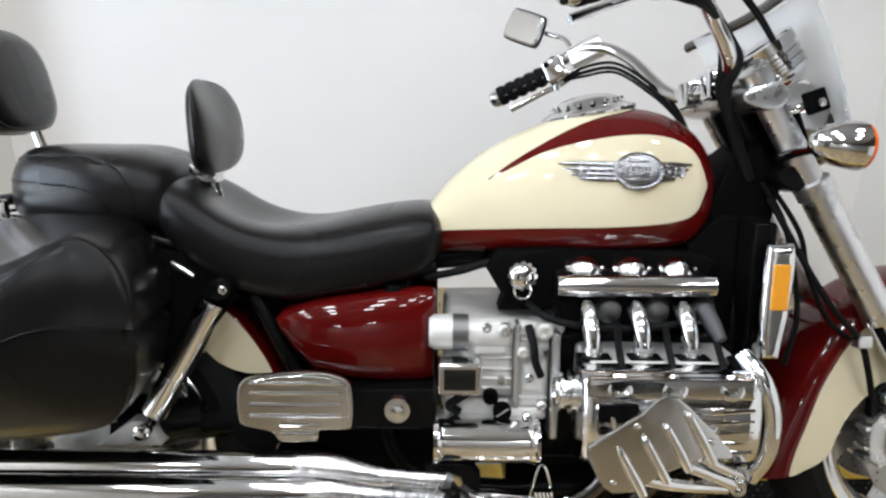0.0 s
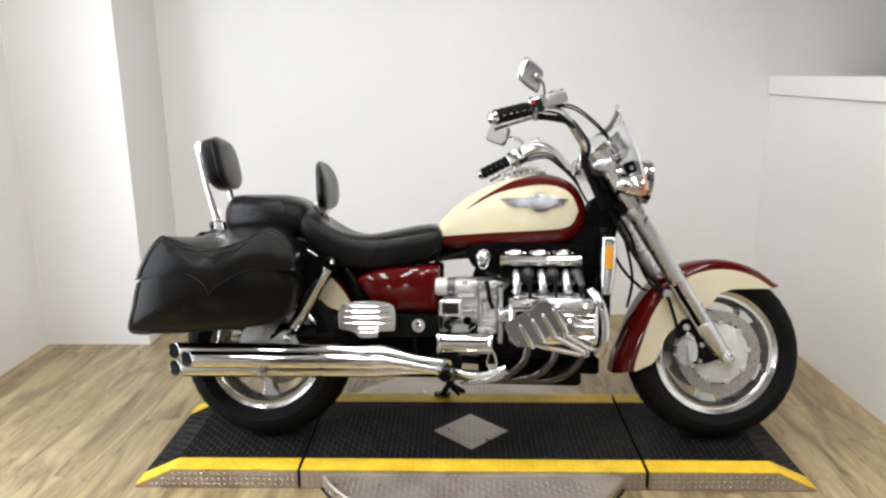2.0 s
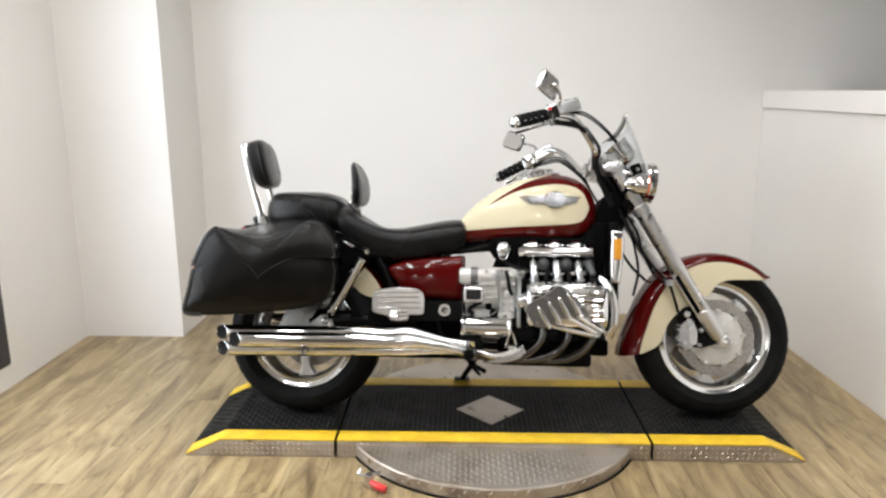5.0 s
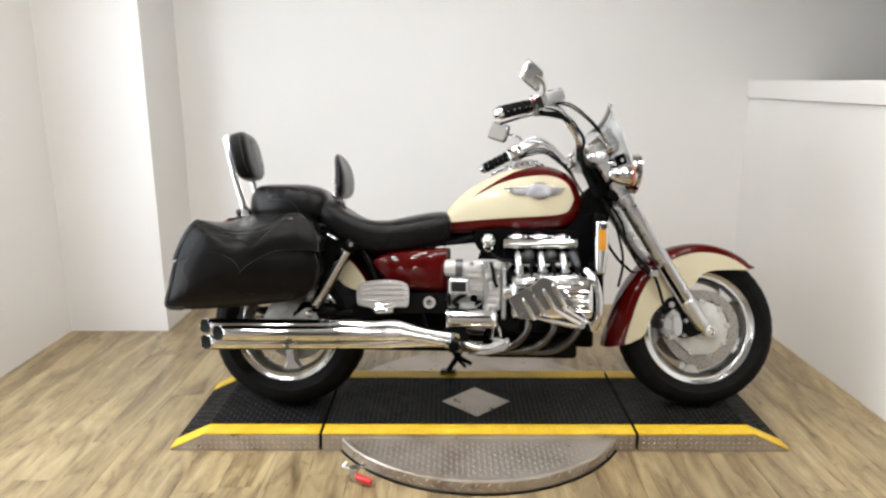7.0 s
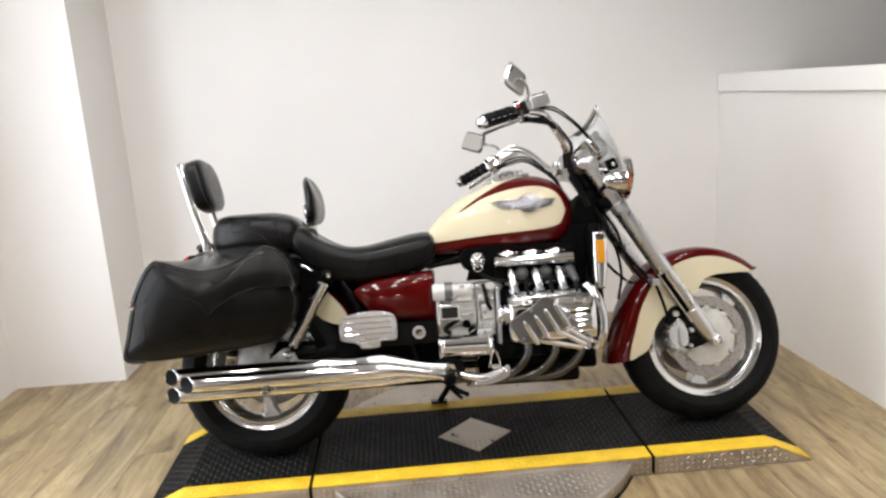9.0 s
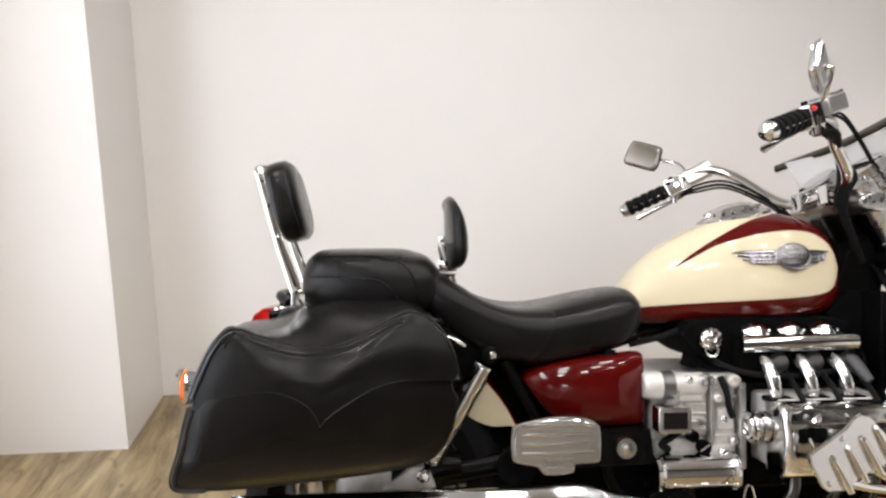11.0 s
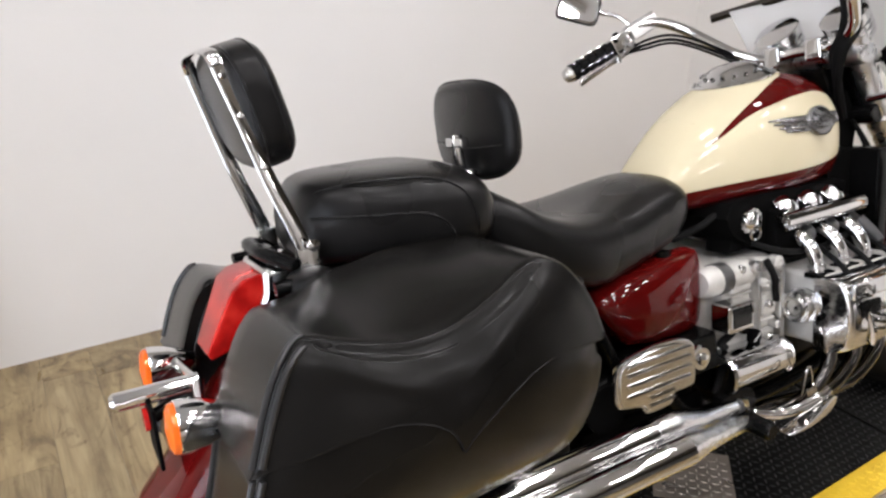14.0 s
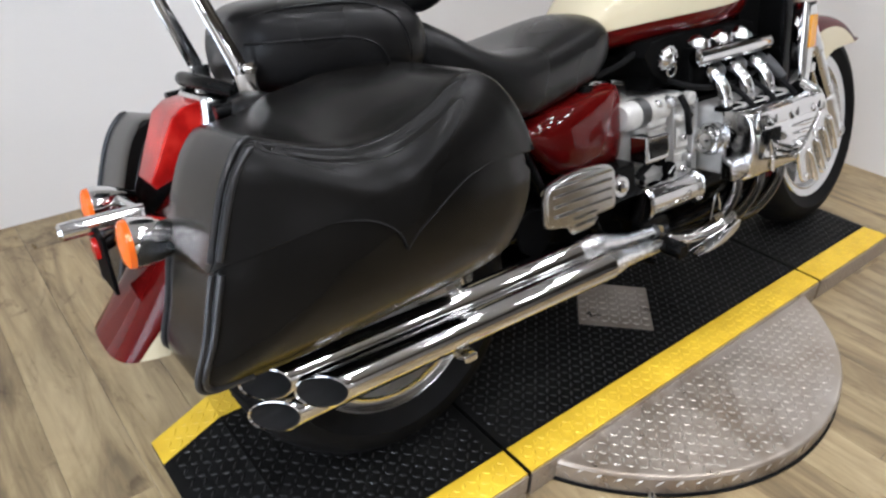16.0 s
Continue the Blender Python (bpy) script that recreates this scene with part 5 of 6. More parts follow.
for x, g in ((-0.200, 0.92), (-0.198, 1.06), (-0.190, 1.08), (-0.184, 1.0), (-0.176, 0.97), (-0.02, 0.97), (-0.012, 1.0), (-0.006, 1.08), (0.002, 1.06), (0.004, 0.92)):
    rings.append([(x, -0.186 - 0.062 * g * math.copysign(abs(math.cos(a)) ** 0.75, math.cos(a)), 0.372 + 0.044 * g * math.copysign(abs(math.sin(a)) ** 0.75, math.sin(a))) for a in (2 * math.pi * k / 28 for k in range(28))])
part("drain_cover", bridge(new_bm(), rings), chrome, engine, "rounded chrome lower engine cover")
for s in (-1, 1):
    head = part("cylinder_head", box(new_bm(), (0.075, min(s * 0.14, s * 0.275), 0.385), (0.362, max(s * 0.14, s * 0.275), 0.555), 0.012, 3), black_paint if s > 0 else cast, engine, "finned cylinder bank")
    rings = []
    for x, g in ((0.058, 0.80), (0.062, 0.90), (0.075, 0.97), (0.095, 1.0), (0.335, 1.0), (0.352, 0.97), (0.364, 0.90), (0.367, 0.80)):
        ring = []
        for y, z in ((0.255, 0.552), (0.30, 0.553), (0.325, 0.545), (0.342, 0.525), (0.352, 0.49), (0.353, 0.44), (0.345, 0.405), (0.325, 0.388), (0.30, 0.38), (0.255, 0.378)):
            ring.append((x, s * (0.255 + (y - 0.255) * g), 0.465 + (z - 0.465) * (0.9 + 0.1 * g)))
        rings.append(ring)
    cover = part("valve_cover", bridge(new_bm(), rings), cast_chrome, engine, "polished chrome valve cover", sharp=45)
    for x in (0.122, 0.215, 0.312):
        part("cover_bolt", lathe(new_bm(), [(-0.01, 0.024), (0.010, 0.022), (0.013, 0.017), (0.011, 0.010), (0.004, 0.009), (0.004, 0.0)], (x - 0.004, s * 0.336, 0.532), (0, s, 0.35), 20), chrome, cover)
        part("bolt_recess", lathe(new_bm(), [(0, 0.011), (0.0052, 0.010), (0.0052, 0.0)], (x - 0.004, s * 0.336, 0.532), (0, s, 0.35), 6), black_plastic, cover)
    part("cover_slot", box(new_bm(), (0.082, min(s * 0.347, s * 0.3545), 0.472), (0.150, max(s * 0.347, s * 0.3545), 0.508), 0.006, 2), black_paint, cover, "black cast-in recess")
    part("cover_flange", box(new_bm(), (0.064, min(s * 0.330, s * 0.347), 0.512), (0.350, max(s * 0.330, s * 0.347), 0.552), 0.007, 2), cast_chrome, cover, "polished upper flange")
    for z in (0.497, 0.478, 0.459, 0.440, 0.421):
        part("cover_step", tube(new_bm(), [(0.200, s * 0.351, z), (0.27, s * 0.3535, z - 0.002), (0.348, s * 0.348, z)], [0.002, 0.0055, 0.0055, 0.003], 8, 3), cast_chrome, cover)
    for x, tilt in ((0.105, 0.02), (0.295, -0.03)):
        part("cover_rib", tube(new_bm(), [(x, s * 0.352, 0.485), (x + tilt, s * 0.354, 0.43), (x + tilt * 1.4, s * 0.348, 0.40)], [0.004, 0.008, 0.005], 8), chrome, cover)
    for x in (0.088, 0.180, 0.268):
        runner = part("intake_runner", tube(new_bm(), [(x + 0.004, s * 0.240, 0.545), (x + 0.004, s * 0.238, 0.575), (x, s * 0.226, 0.607), (x - 0.002, s * 0.198, 0.632), (x - 0.002, s * 0.155, 0.640), (x, s * 0.12, 0.640)], [0.0185, 0.0158, 0.0165, 0.018, 0.018, 0.018], 16), cast_chrome, engine, "chrome intake pipe")
        part("runner_flange", box(new_bm(), (x - 0.026, s * 0.245 - 0.02, 0.545), (x + 0.036, s * 0.245 + 0.02, 0.558), 0.004), black_paint, runner)
        part("runner_clamp", lathe(new_bm(), [(0, 0.0195), (0.008, 0.0195)], (x + 0.003, s * 0.238, 0.572), (0, s * 0.1, -1), 16), satin, runner)
    part("carb_cover", tube(new_bm(), [(0.040, s * 0.195, 0.676), (0.05, s * 0.195, 0.676), (0.30, s * 0.192, 0.678), (0.314, s * 0.192, 0.678)], [0.014, 0.021, 0.021, 0.021, 0.021, 0.021, 0.014], 18), chrome, engine, "chrome carburettor cover tube")
    for x in (0.085, 0.175, 0.262):
        dome = part("carb_dome", lathe(new_bm(), [(-0.030, 0.030), (-0.004, 0.031), (-0.002, 0.036), (0.004, 0.036), (0.006, 0.031), (0.012, 0.027), (0.018, 0.016), (0.020, 0.0)], (x, s * 0.160, 0.702), (0, s * 0.66, 0.75), 24), cast_chrome, engine, "chrome carburettor top")
        for dx, dy, dz in ((0.032, 0.160, 0.701), (-0.032, 0.160, 0.701)):
            part("cap_screw", lathe(new_bm(), [(-0.01, 0.006), (0.008, 0.006), (0.010, 0.003), (0.010, 0.0)], (x + dx, s * dy, dz), (0, s * 0.66, 0.75), 10), chrome, dome)
        part("float_bowl", lathe(new_bm(), [(-0.03, 0.024), (0.0, 0.026), (0.014, 0.022), (0.020, 0.010), (0.020, 0.0)], (x + 0.044, s * 0.180, 0.628), (0, s, -0.25), 18), dark_metal, engine, "dark cast float bowl")
    part("carburettor", box(new_bm(), (0.03, min(s * 0.12, s * 0.185), 0.60), (0.31, max(s * 0.12, s * 0.185), 0.70), 0.012), black_plastic, engine)
    for x in (0.135, 0.225, 0.315):
        part("spark_plug_lead", tube(new_bm(), [(x, s * 0.29, 0.548), (x, s * 0.25, 0.58), (x + 0.01, s * 0.18, 0.61), (x, s * 0.13, 0.64)], 0.007, 8), rubber, engine)
part("lead_boot", tube(new_bm(), [(0.322, -0.248, 0.590), (0.314, -0.228, 0.610), (0.305, -0.20, 0.635)], [0.010, 0.015, 0.018], 12), frame_paint, engine)
part("front_cover", lathe(new_bm(), [(0, 0.15), (0.015, 0.155), (0.04, 0.15), (0.05, 0.11), (0.06, 0.0)], (0.36, 0, 0.44), (1, 0, 0), 40), chrome, engine, "chrome timing belt cover")
for s in (-1, 1):
    part("engine_guard", tube(new_bm(), [(0.348, s * 0.275, 0.572), (0.374, s * 0.31, 0.535), (0.392, s * 0.315, 0.47), (0.390, s * 0.31, 0.40), (0.376, s * 0.29, 0.350)], 0.0175, 16, flat=1.15), chrome, bike, "chrome engine guard bar")
    part("belt_cover", tube(new_bm(), [(0.336, s * 0.27, 0.572), (0.358, s * 0.295, 0.525), (0.370, s * 0.30, 0.46), (0.366, s * 0.295, 0.40), (0.352, s * 0.28, 0.365)], 0.015, 12), black_plastic, engine, "black belt cover rim")
lock = part("choke_knob", lathe(new_bm(), [(0, 0.018), (0.02, 0.02), (0.022, 0.027), (0.032, 0.027), (0.041, 0.021), (0.045, 0.011), (0.046, 0.0)], (-0.035, -0.130, 0.683), (0, -1, 0.1), 20), chrome, bike, "ribbed chrome knob with a wire ring")
for k in range(12):
    a = 2 * math.pi * k / 12
    part("knurl", tube(new_bm(), [(-0.033 + 0.0255 * math.cos(a), -0.148, 0.685 + 0.0255 * math.sin(a)), (-0.033 + 0.023 * math.cos(a), -0.166, 0.687 + 0.023 * math.sin(a))], 0.0058, 10), chrome, lock)
part("wire_ring", tube(new_bm(), [(-0.033 + 0.016 * math.cos(a), -0.172, 0.660 + 0.016 * math.sin(a)) for a in (2 * math.pi * k / 14 for k in range(15))], 0.0022, 6, 2), chrome, lock)
part("knob_stay", prism(new_bm(), [(-0.085, 0.715), (0.015, 0.715), (0.005, 0.66), (0.020, 0.610), (-0.075, 0.610), (-0.060, 0.66)], -0.135, -0.06, 0.008), black_plastic, bike)
part("fuel_hose", tube(new_bm(), [(-0.02, -0.15, 0.63), (0.02, -0.20, 0.612), (0.10, -0.205, 0.600), (0.22, -0.205, 0.602), (0.31, -0.19, 0.625), (0.335, -0.15, 0.67)], 0.007, 8), rubber, bike, "black rubber fuel hose")
part("hose", tube(new_bm(), [(-0.22, -0.10, 0.668), (-0.15, -0.115, 0.686), (-0.09, -0.11, 0.702), (0.03, -0.10, 0.71)], 0.008, 8), rubber, bike)

# radiator
radiator = part("radiator", box(new_bm(), (0.385, -0.20, 0.46), (0.43, 0.20, 0.80), 0.008), black_paint, bike, "black radiator")
for s in (-1, 1):
    trim = part("radiator_trim", prism(new_bm(), [(0.386, 0.768), (0.436, 0.768), (0.441, 0.73), (0.436, 0.64), (0.425, 0.556), (0.386, 0.556), (0.384, 0.64)], s * 0.265, s * 0.215, 0.017, 4), chrome, radiator, "chrome radiator side trim")
    part("reflector", box(new_bm(), (0.396, s * 0.2655 - 0.005, 0.652), (0.426, s * 0.2655 + 0.005, 0.735), 0.003), amber_flat, radiator, "amber side reflector")

# exhausts
def exhaust(s):
    for tip, y, z, head_x, bend in ((-1.172, 0.262, 0.333, 0.10, ((-0.385, 0.262, 0.339), (-0.335, 0.258, 0.326), (-0.27, 0.250, 0.316), (-0.17, 0.232, 0.300))),
                                    (-1.168, 0.262, 0.268, 0.20, ((-0.385, 0.262, 0.281), (-0.32, 0.258, 0.279), (-0.22, 0.244, 0.276), (-0.14, 0.230, 0.256))),
                                    (-1.100, 0.318, 0.312, 0.295, ((-0.385, 0.315, 0.319), (-0.33, 0.308, 0.311), (-0.24, 0.284, 0.292), (-0.15, 0.252, 0.268)))):
        x1 = -0.42
        rise = (bend[0][2] - z) / (bend[0][0] - tip)
        bm = lathe(new_bm(), [(0.0, 0.0292), (0.0015, 0.0308), (0.02, 0.031), (0.5, 0.031), (x1 - tip, 0.0305), (x1 - tip, 0.020), (0.06, 0.0288), (0.0, 0.0291)], (tip, s * y, z), (1, 0, rise), 28, closed=True)
        for v in bm.verts:
            v.co.x += max(0.0, 1 - (v.co.x - tip) / 0.12) * 1.2 * (s * v.co.y - y)
        muffler = part("exhaust_pipe", bm, chrome, bike, "long chrome exhaust pipe with a slash-cut tip")
        bm = lathe(new_bm(), [(0.003, 0.0288), (0.06, 0.0284), (0.12, 0.0275), (0.12, 0.0)], (tip, s * y, z), (1, 0, rise), 28)
        bmesh.ops.delete(bm, geom=[f for f in bm.faces if len(f.verts) > 4 and f.calc_center_median().x < tip + 0.02], context="FACES_ONLY")
        for v in bm.verts:
            v.co.x += max(0.0, 1 - (v.co.x - tip) / 0.12) * 1.2 * (s * v.co.y - y)
        part("dark_bore", bm, soot, muffler, "sooty black pipe bore")
        end = bend[-1]
        part("exhaust_bend", tube(new_bm(), [(x1 - 0.002, s * y, z + rise * (x1 - tip)), *((a, s * b, c) for a, b, c in bend)], [0.0306, 0.0275, 0.0205, 0.0170, 0.0160], 24), pitted_chrome, muffler, "pitted chrome exhaust bend")
        part("bend_collar", lathe(new_bm(), [(-0.007, 0.0165), (-0.007, 0.0190), (0.007, 0.0190), (0.007, 0.0165)], (end[0] - 0.002, s * end[1], end[2]), (1, 0, -0.4), 20), dark_metal, muffler)
        # Chrome headers, coloured dark in place of what they mirror.
        part("header_pipe", tube(new_bm(), [(end[0], s * end[1], end[2]), (-0.08, s * 0.222, 0.252 + 0.1 * (head_x - 0.2)), (head_x - 0.13, s * 0.238, 0.247), (head_x - 0.04, s * 0.25, 0.268), (head_x + 0.02, s * 0.255, 0.325), (head_x + 0.03, s * 0.25, 0.395)], [0.0165, 0.0158, 0.0158, 0.0158, 0.0158], 16), dark_chrome, muffler, "chrome header pipe with its dark reflections put in the colour")
    part("pipe_clamp", box(new_bm(), (-0.83, s * 0.32 - 0.03, 0.262), (-0.80, s * 0.32 + 0.012, 0.278), 0.004), chrome, bike)
    part("heat_shield", tube(new_bm(), [(-0.455, s * 0.264, 0.341), (-0.40, s * 0.265, 0.341), (-0.345, s * 0.262, 0.331), (-0.29, s * 0.256, 0.320)], [0.0300, 0.0312, 0.0245, 0.0185], 18), pitted_chrome, bike, "pitted chrome exhaust heat shield")


exhaust(-1), exhaust(1)

# rider footrests and controls
def rider_board(s):
    c = Vector((0.156, s * 0.44, 0.480))
    un = Vector((0.17, s * 0.985, 0.02)).normalized()
    ux = Vector((0.83, 0, 0.555))
    ux = (ux - un * ux.dot(un)).normalized()
    uz = Vector((-0.555, 0, 0.83))
    uz = (uz - un * uz.dot(un) - ux * uz.dot(ux)).normalized()
    tilt = Matrix(((ux.x, un.x, uz.x, c.x), (ux.y, un.y, uz.y, c.y), (ux.z, un.z, uz.z, c.z), (0, 0, 0, 1)))
    outline = [(-0.094, 0.064), (-0.104, 0.050), (-0.110, -0.010), (-0.104, -0.026), (-0.072, -0.049), (-0.020, -0.052), (0.048, -0.071), (0.082, -0.100), (0.092, -0.101), (0.094, -0.086), (0.074, 0.018), (0.066, 0.042), (0.052, 0.056), (0.034, 0.059), (0.006, 0.054), (-0.020, 0.057)]
    bm = prism(new_bm(), outline, -0.007, 0.003, 0.003)
    bmesh.ops.transform(bm, matrix=tilt, verts=bm.verts)
    board = part("rider_floorboard", bm, brushed, bike, "folded-up chrome highway footboard with four ribs")
    for x, z0, z1 in ((-0.056, 0.034, -0.052), (-0.013, 0.025, -0.057), (0.027, 0.018, -0.064), (0.067, 0.012, -0.077)):
        bm = tube(new_bm(), [(x, 0.003, z0), (x - 0.002, 0.006, z0 * 0.5), (x - 0.006, 0.008, z1 * 0.6), (x - 0.009, 0.009, z1 - 0.004)], [0.0035, 0.0068, 0.0085, 0.0075], 12)
        bmesh.ops.transform(bm, matrix=tilt, verts=bm.verts)
        part("rib", bm, chrome, board)
    for x, z in ((-0.014, 0.044), (-0.094, -0.012), (0.075, -0.055)):
        bm = lathe(new_bm(), [(0.002, 0.006), (0.006, 0.005), (0.007, 0.0)], (x, 0, z), (0, 1, 0), 12)
        bmesh.ops.transform(bm, matrix=tilt, verts=bm.verts)
        part("board_bolt", bm, chrome, board)
    for label, pts, r in (("chrome support arm", [(0.128, s * 0.425, 0.414), (0.20, s * 0.41, 0.392), (0.30, s * 0.37, 0.366)], [0.012, 0.010, 0.010]), ("", [(0.205, s * 0.425, 0.436), (0.26, s * 0.40, 0.405), (0.317, s * 0.37, 0.371)], [0.010, 0.009, 0.010]),
                          ("", [(0.235, s * 0.42, 0.446), (0.28, s * 0.395, 0.415), (0.328, s * 0.36, 0.384)], [0.008, 0.008, 0.009]), ("", [(0.328, s * 0.36, 0.384), (0.345, s * 0.33, 0.375), (0.36, s * 0.28, 0.37)], [0.015, 0.017, 0.018])):
        part("board_arm", tube(new_bm(), pts, r, 14), chrome, board, label)
    for x, z in ((0.317, 0.371), (0.278, 0.424)):
        part("arm_bolt", lathe(new_bm(), [(-0.02, 0.016), (0.014, 0.016), (0.018, 0.013), (0.018, 0.007), (0.013, 0.006), (0.013, 0.0)], (x, s * 0.365, z), (0, s, 0), 16), chrome, board)


rider_board(-1), rider_board(1)
pedal = part("brake_pedal", tube(new_bm(), [(-0.13, -0.245, 0.275), (-0.06, -0.27, 0.262), (0.02, -0.30, 0.285), (0.05, -0.305, 0.30)], [0.008, 0.011, 0.013, 0.012], 10, flat=0.6), chrome, bike, "chrome brake pedal")
part("pedal_pad", prism(new_bm(), curve_outline([(-0.11, 0.245), (-0.03, 0.262), (0.035, 0.292), (0.05, 0.285), (0.03, 0.262), (-0.04, 0.244)], 3), -0.325, -0.29, 0.004), chrome, pedal)
part("spring_wire", tube(new_bm(), [(-0.020, -0.285, 0.300), (-0.008, -0.287, 0.352), (0.000, -0.287, 0.362), (0.008, -0.287, 0.352), (0.020, -0.285, 0.305), (0.018, -0.285, 0.290)], 0.0022, 6, 5), chrome, pedal, "bent spring wire")
for k in range(5):
    part("spring_coil", tube(new_bm(), [(-0.012 + 0.007 * k, -0.292, 0.312), (-0.008 + 0.007 * k, -0.294, 0.298), (-0.004 + 0.007 * k, -0.292, 0.284)], 0.0026, 6, 3), chrome, pedal)
peg = part("foot_peg", lathe(new_bm(), [(0, 0.012), (0.02, 0.022), (0.09, 0.022), (0.10, 0.016), (0.10, 0.0)], (-0.165, -0.22, 0.275), (0, -1, -0.05), 18), black_paint, bike, "worn black foot peg")
part("peg_bracket", prism(new_bm(), curve_outline([(-0.215, 0.33), (-0.12, 0.33), (-0.11, 0.27), (-0.15, 0.235), (-0.20, 0.25)], 3), -0.235, -0.205, 0.006), black_paint, peg)
part("peg_bolt", lathe(new_bm(), [(0, 0.012), (0.008, 0.012), (0.010, 0.0)], (-0.155, -0.236, 0.302), (0, -1, 0), 6), yellow_zinc, peg, "yellow zinc-plated bolt")
stand = part("side_stand", tube(new_bm(), [(-0.12, 0.16, 0.27), (-0.16, 0.20, 0.16), (-0.21, 0.268, 0.072)], [0.016, 0.014, 0.012], 12), black_paint, bike, "black side stand")
part("stand_foot", box(new_bm(), (-0.245, 0.24, 0.068), (-0.175, 0.30, 0.078), 0.003), black_paint, stand)
center = part("stand_linkage", tube(new_bm(), [(-0.17, -0.10, 0.26), (-0.15, -0.14, 0.21), (-0.10, -0.18, 0.185)], 0.009, 10), black_paint, bike)
part("linkage_spring", tube(new_bm(), [(-0.19, -0.10, 0.25), (-0.16, -0.12, 0.20), (-0.12, -0.12, 0.16)], 0.007, 8), black_paint, center)
part("oil_filter", lathe(new_bm(), [(0, 0.03), (0.01, 0.036), (0.06, 0.036), (0.07, 0.028), (0.07, 0.0)], (0.33, -0.13, 0.29), (1, -0.2, 0), 20), black_plastic, bike, "black oil filter")
part("sump", box(new_bm(), (-0.05, -0.12, 0.20), (0.34, 0.12, 0.32), 0.02, 3), black_paint, bike, "black engine sump")

# fork and steering
fork_dir = Vector((-math.sin(radians(32)), 0, math.cos(radians(32))))
fork = empty_part("front_fork", bike, "chrome telescopic fork")
steered(fork)
for s in (-1, 1):
    y = s * 0.118
    foot = Vector((0.864, y, 0.317))
    base = Vector((0.840, y, 0.336))
    part("fork_slider", lathe(new_bm(), [(-0.02, 0.012), (0.0, 0.026), (0.04, 0.031), (0.118, 0.032), (0.125, 0.029), (0.128, 0.024)], base, fork_dir, 24), fork_grey, fork, "light grey painted fork slider")
    ahead = fork_dir.cross(Vector((0, 1, 0))).normalized()
    side = base + Vector((0, s * 0.004, 0))
    part("fork_leg", lathe(new_bm(), [(0.12, 0.024), (0.31, 0.024)], side - ahead * 0.007, fork_dir, 20), satin, fork, "brushed chrome lower fork leg")
    part("fork_slot", tube(new_bm(), [side + ahead * 0.016 + fork_dir * 0.10, side + ahead * 0.016 + fork_dir * 0.31], 0.013, 10), black_plastic, fork)
    part("fork_guard", tube(new_bm(), [side + ahead * 0.030 + fork_dir * 0.085, side + ahead * 0.030 + fork_dir * 0.315], 0.0055, 10), brushed, fork)
    part("fork_cover", lathe(new_bm(), [(0.300, 0.028), (0.303, 0.0335), (0.318, 0.0345), (0.322, 0.0325), (0.590, 0.0325), (0.594, 0.0365), (0.622, 0.0365), (0.626, 0.030)], base, fork_dir, 24), satin, fork, "brushed chrome fork cover")
    part("fork_tube", lathe(new_bm(), [(0.61, 0.0265), (0.83, 0.0265), (0.835, 0.030), (0.865, 0.030), (0.87, 0.022), (0.875, 0.0)], base, fork_dir, 24), satin, fork, "brushed chrome fork tube")
    part("axle_lug", lathe(new_bm(), [(-0.03, 0.025), (0.018, 0.025), (0.022, 0.020), (0.022, 0.0)], foot, (0, s, 0), 20), fork_grey, fork)
    part("axle_bolt", lathe(new_bm(), [(0, 0.015), (0.024, 0.015), (0.027, 0.012), (0.026, 0.008), (0.018, 0.007), (0.018, 0.0)], foot, (0, s, 0), 16), brushed, fork)
    cal_c = AX_F + Vector((-0.125, s * 0.095, 0.0165))
    cal = part("brake_caliper", prism(new_bm(), curve_outline([(cal_c.x - 0.040, cal_c.z - 0.048), (cal_c.x + 0.005, cal_c.z - 0.060), (cal_c.x + 0.026, cal_c.z - 0.02), (cal_c.x + 0.024, cal_c.z + 0.040), (cal_c.x - 0.005, cal_c.z + 0.055), (cal_c.x - 0.040, cal_c.z + 0.025)], 3), cal_c.y - 0.020, cal_c.y + 0.020, 0.006), satin, fork, "silver brake caliper")
    for k, dz in enumerate((-0.045, -0.024, -0.004, 0.016, 0.034)):
        part("caliper_fin", box(new_bm(), (cal_c.x - 0.052, cal_c.y - 0.018, cal_c.z + dz - 0.005), (cal_c.x - 0.034, cal_c.y + 0.018, cal_c.z + dz + 0.005), 0.002, 1), satin if k % 2 else dark_metal, cal)
    oval = [(cal_c.x + 0.010 + 0.019 * math.copysign(abs(math.cos(q)) ** 0.6, math.cos(q)), cal_c.z - 0.009 + 0.037 * math.copysign(abs(math.sin(q)) ** 0.6, math.sin(q))) for q in (2 * math.pi * k / 24 for k in range(24))]
    part("caliper_face", prism(new_bm(), oval, cal_c.y + s * 0.031 if s < 0 else cal_c.y, cal_c.y if s < 0 else cal_c.y + 0.031, 0.005, 2), fork_grey, cal, "smooth silver caliper face")
    for dx, dz, r in ((-0.004, 0.050, 0.013), (-0.010, 0.080, 0.012), (0.048, 0.015, 0.009), (0.040, -0.045, 0.008), (-0.020, -0.055, 0.008)):
        part("caliper_bolt", lathe(new_bm(), [(-0.02, r), (0.010, r), (0.012, r * 0.8), (0.012, r * 0.45), (0.008, r * 0.4), (0.008, 0.0)], (cal_c.x + dx, cal_c.y + s * 0.014, cal_c.z + dz), (0, s, 0), 14), satin, cal)
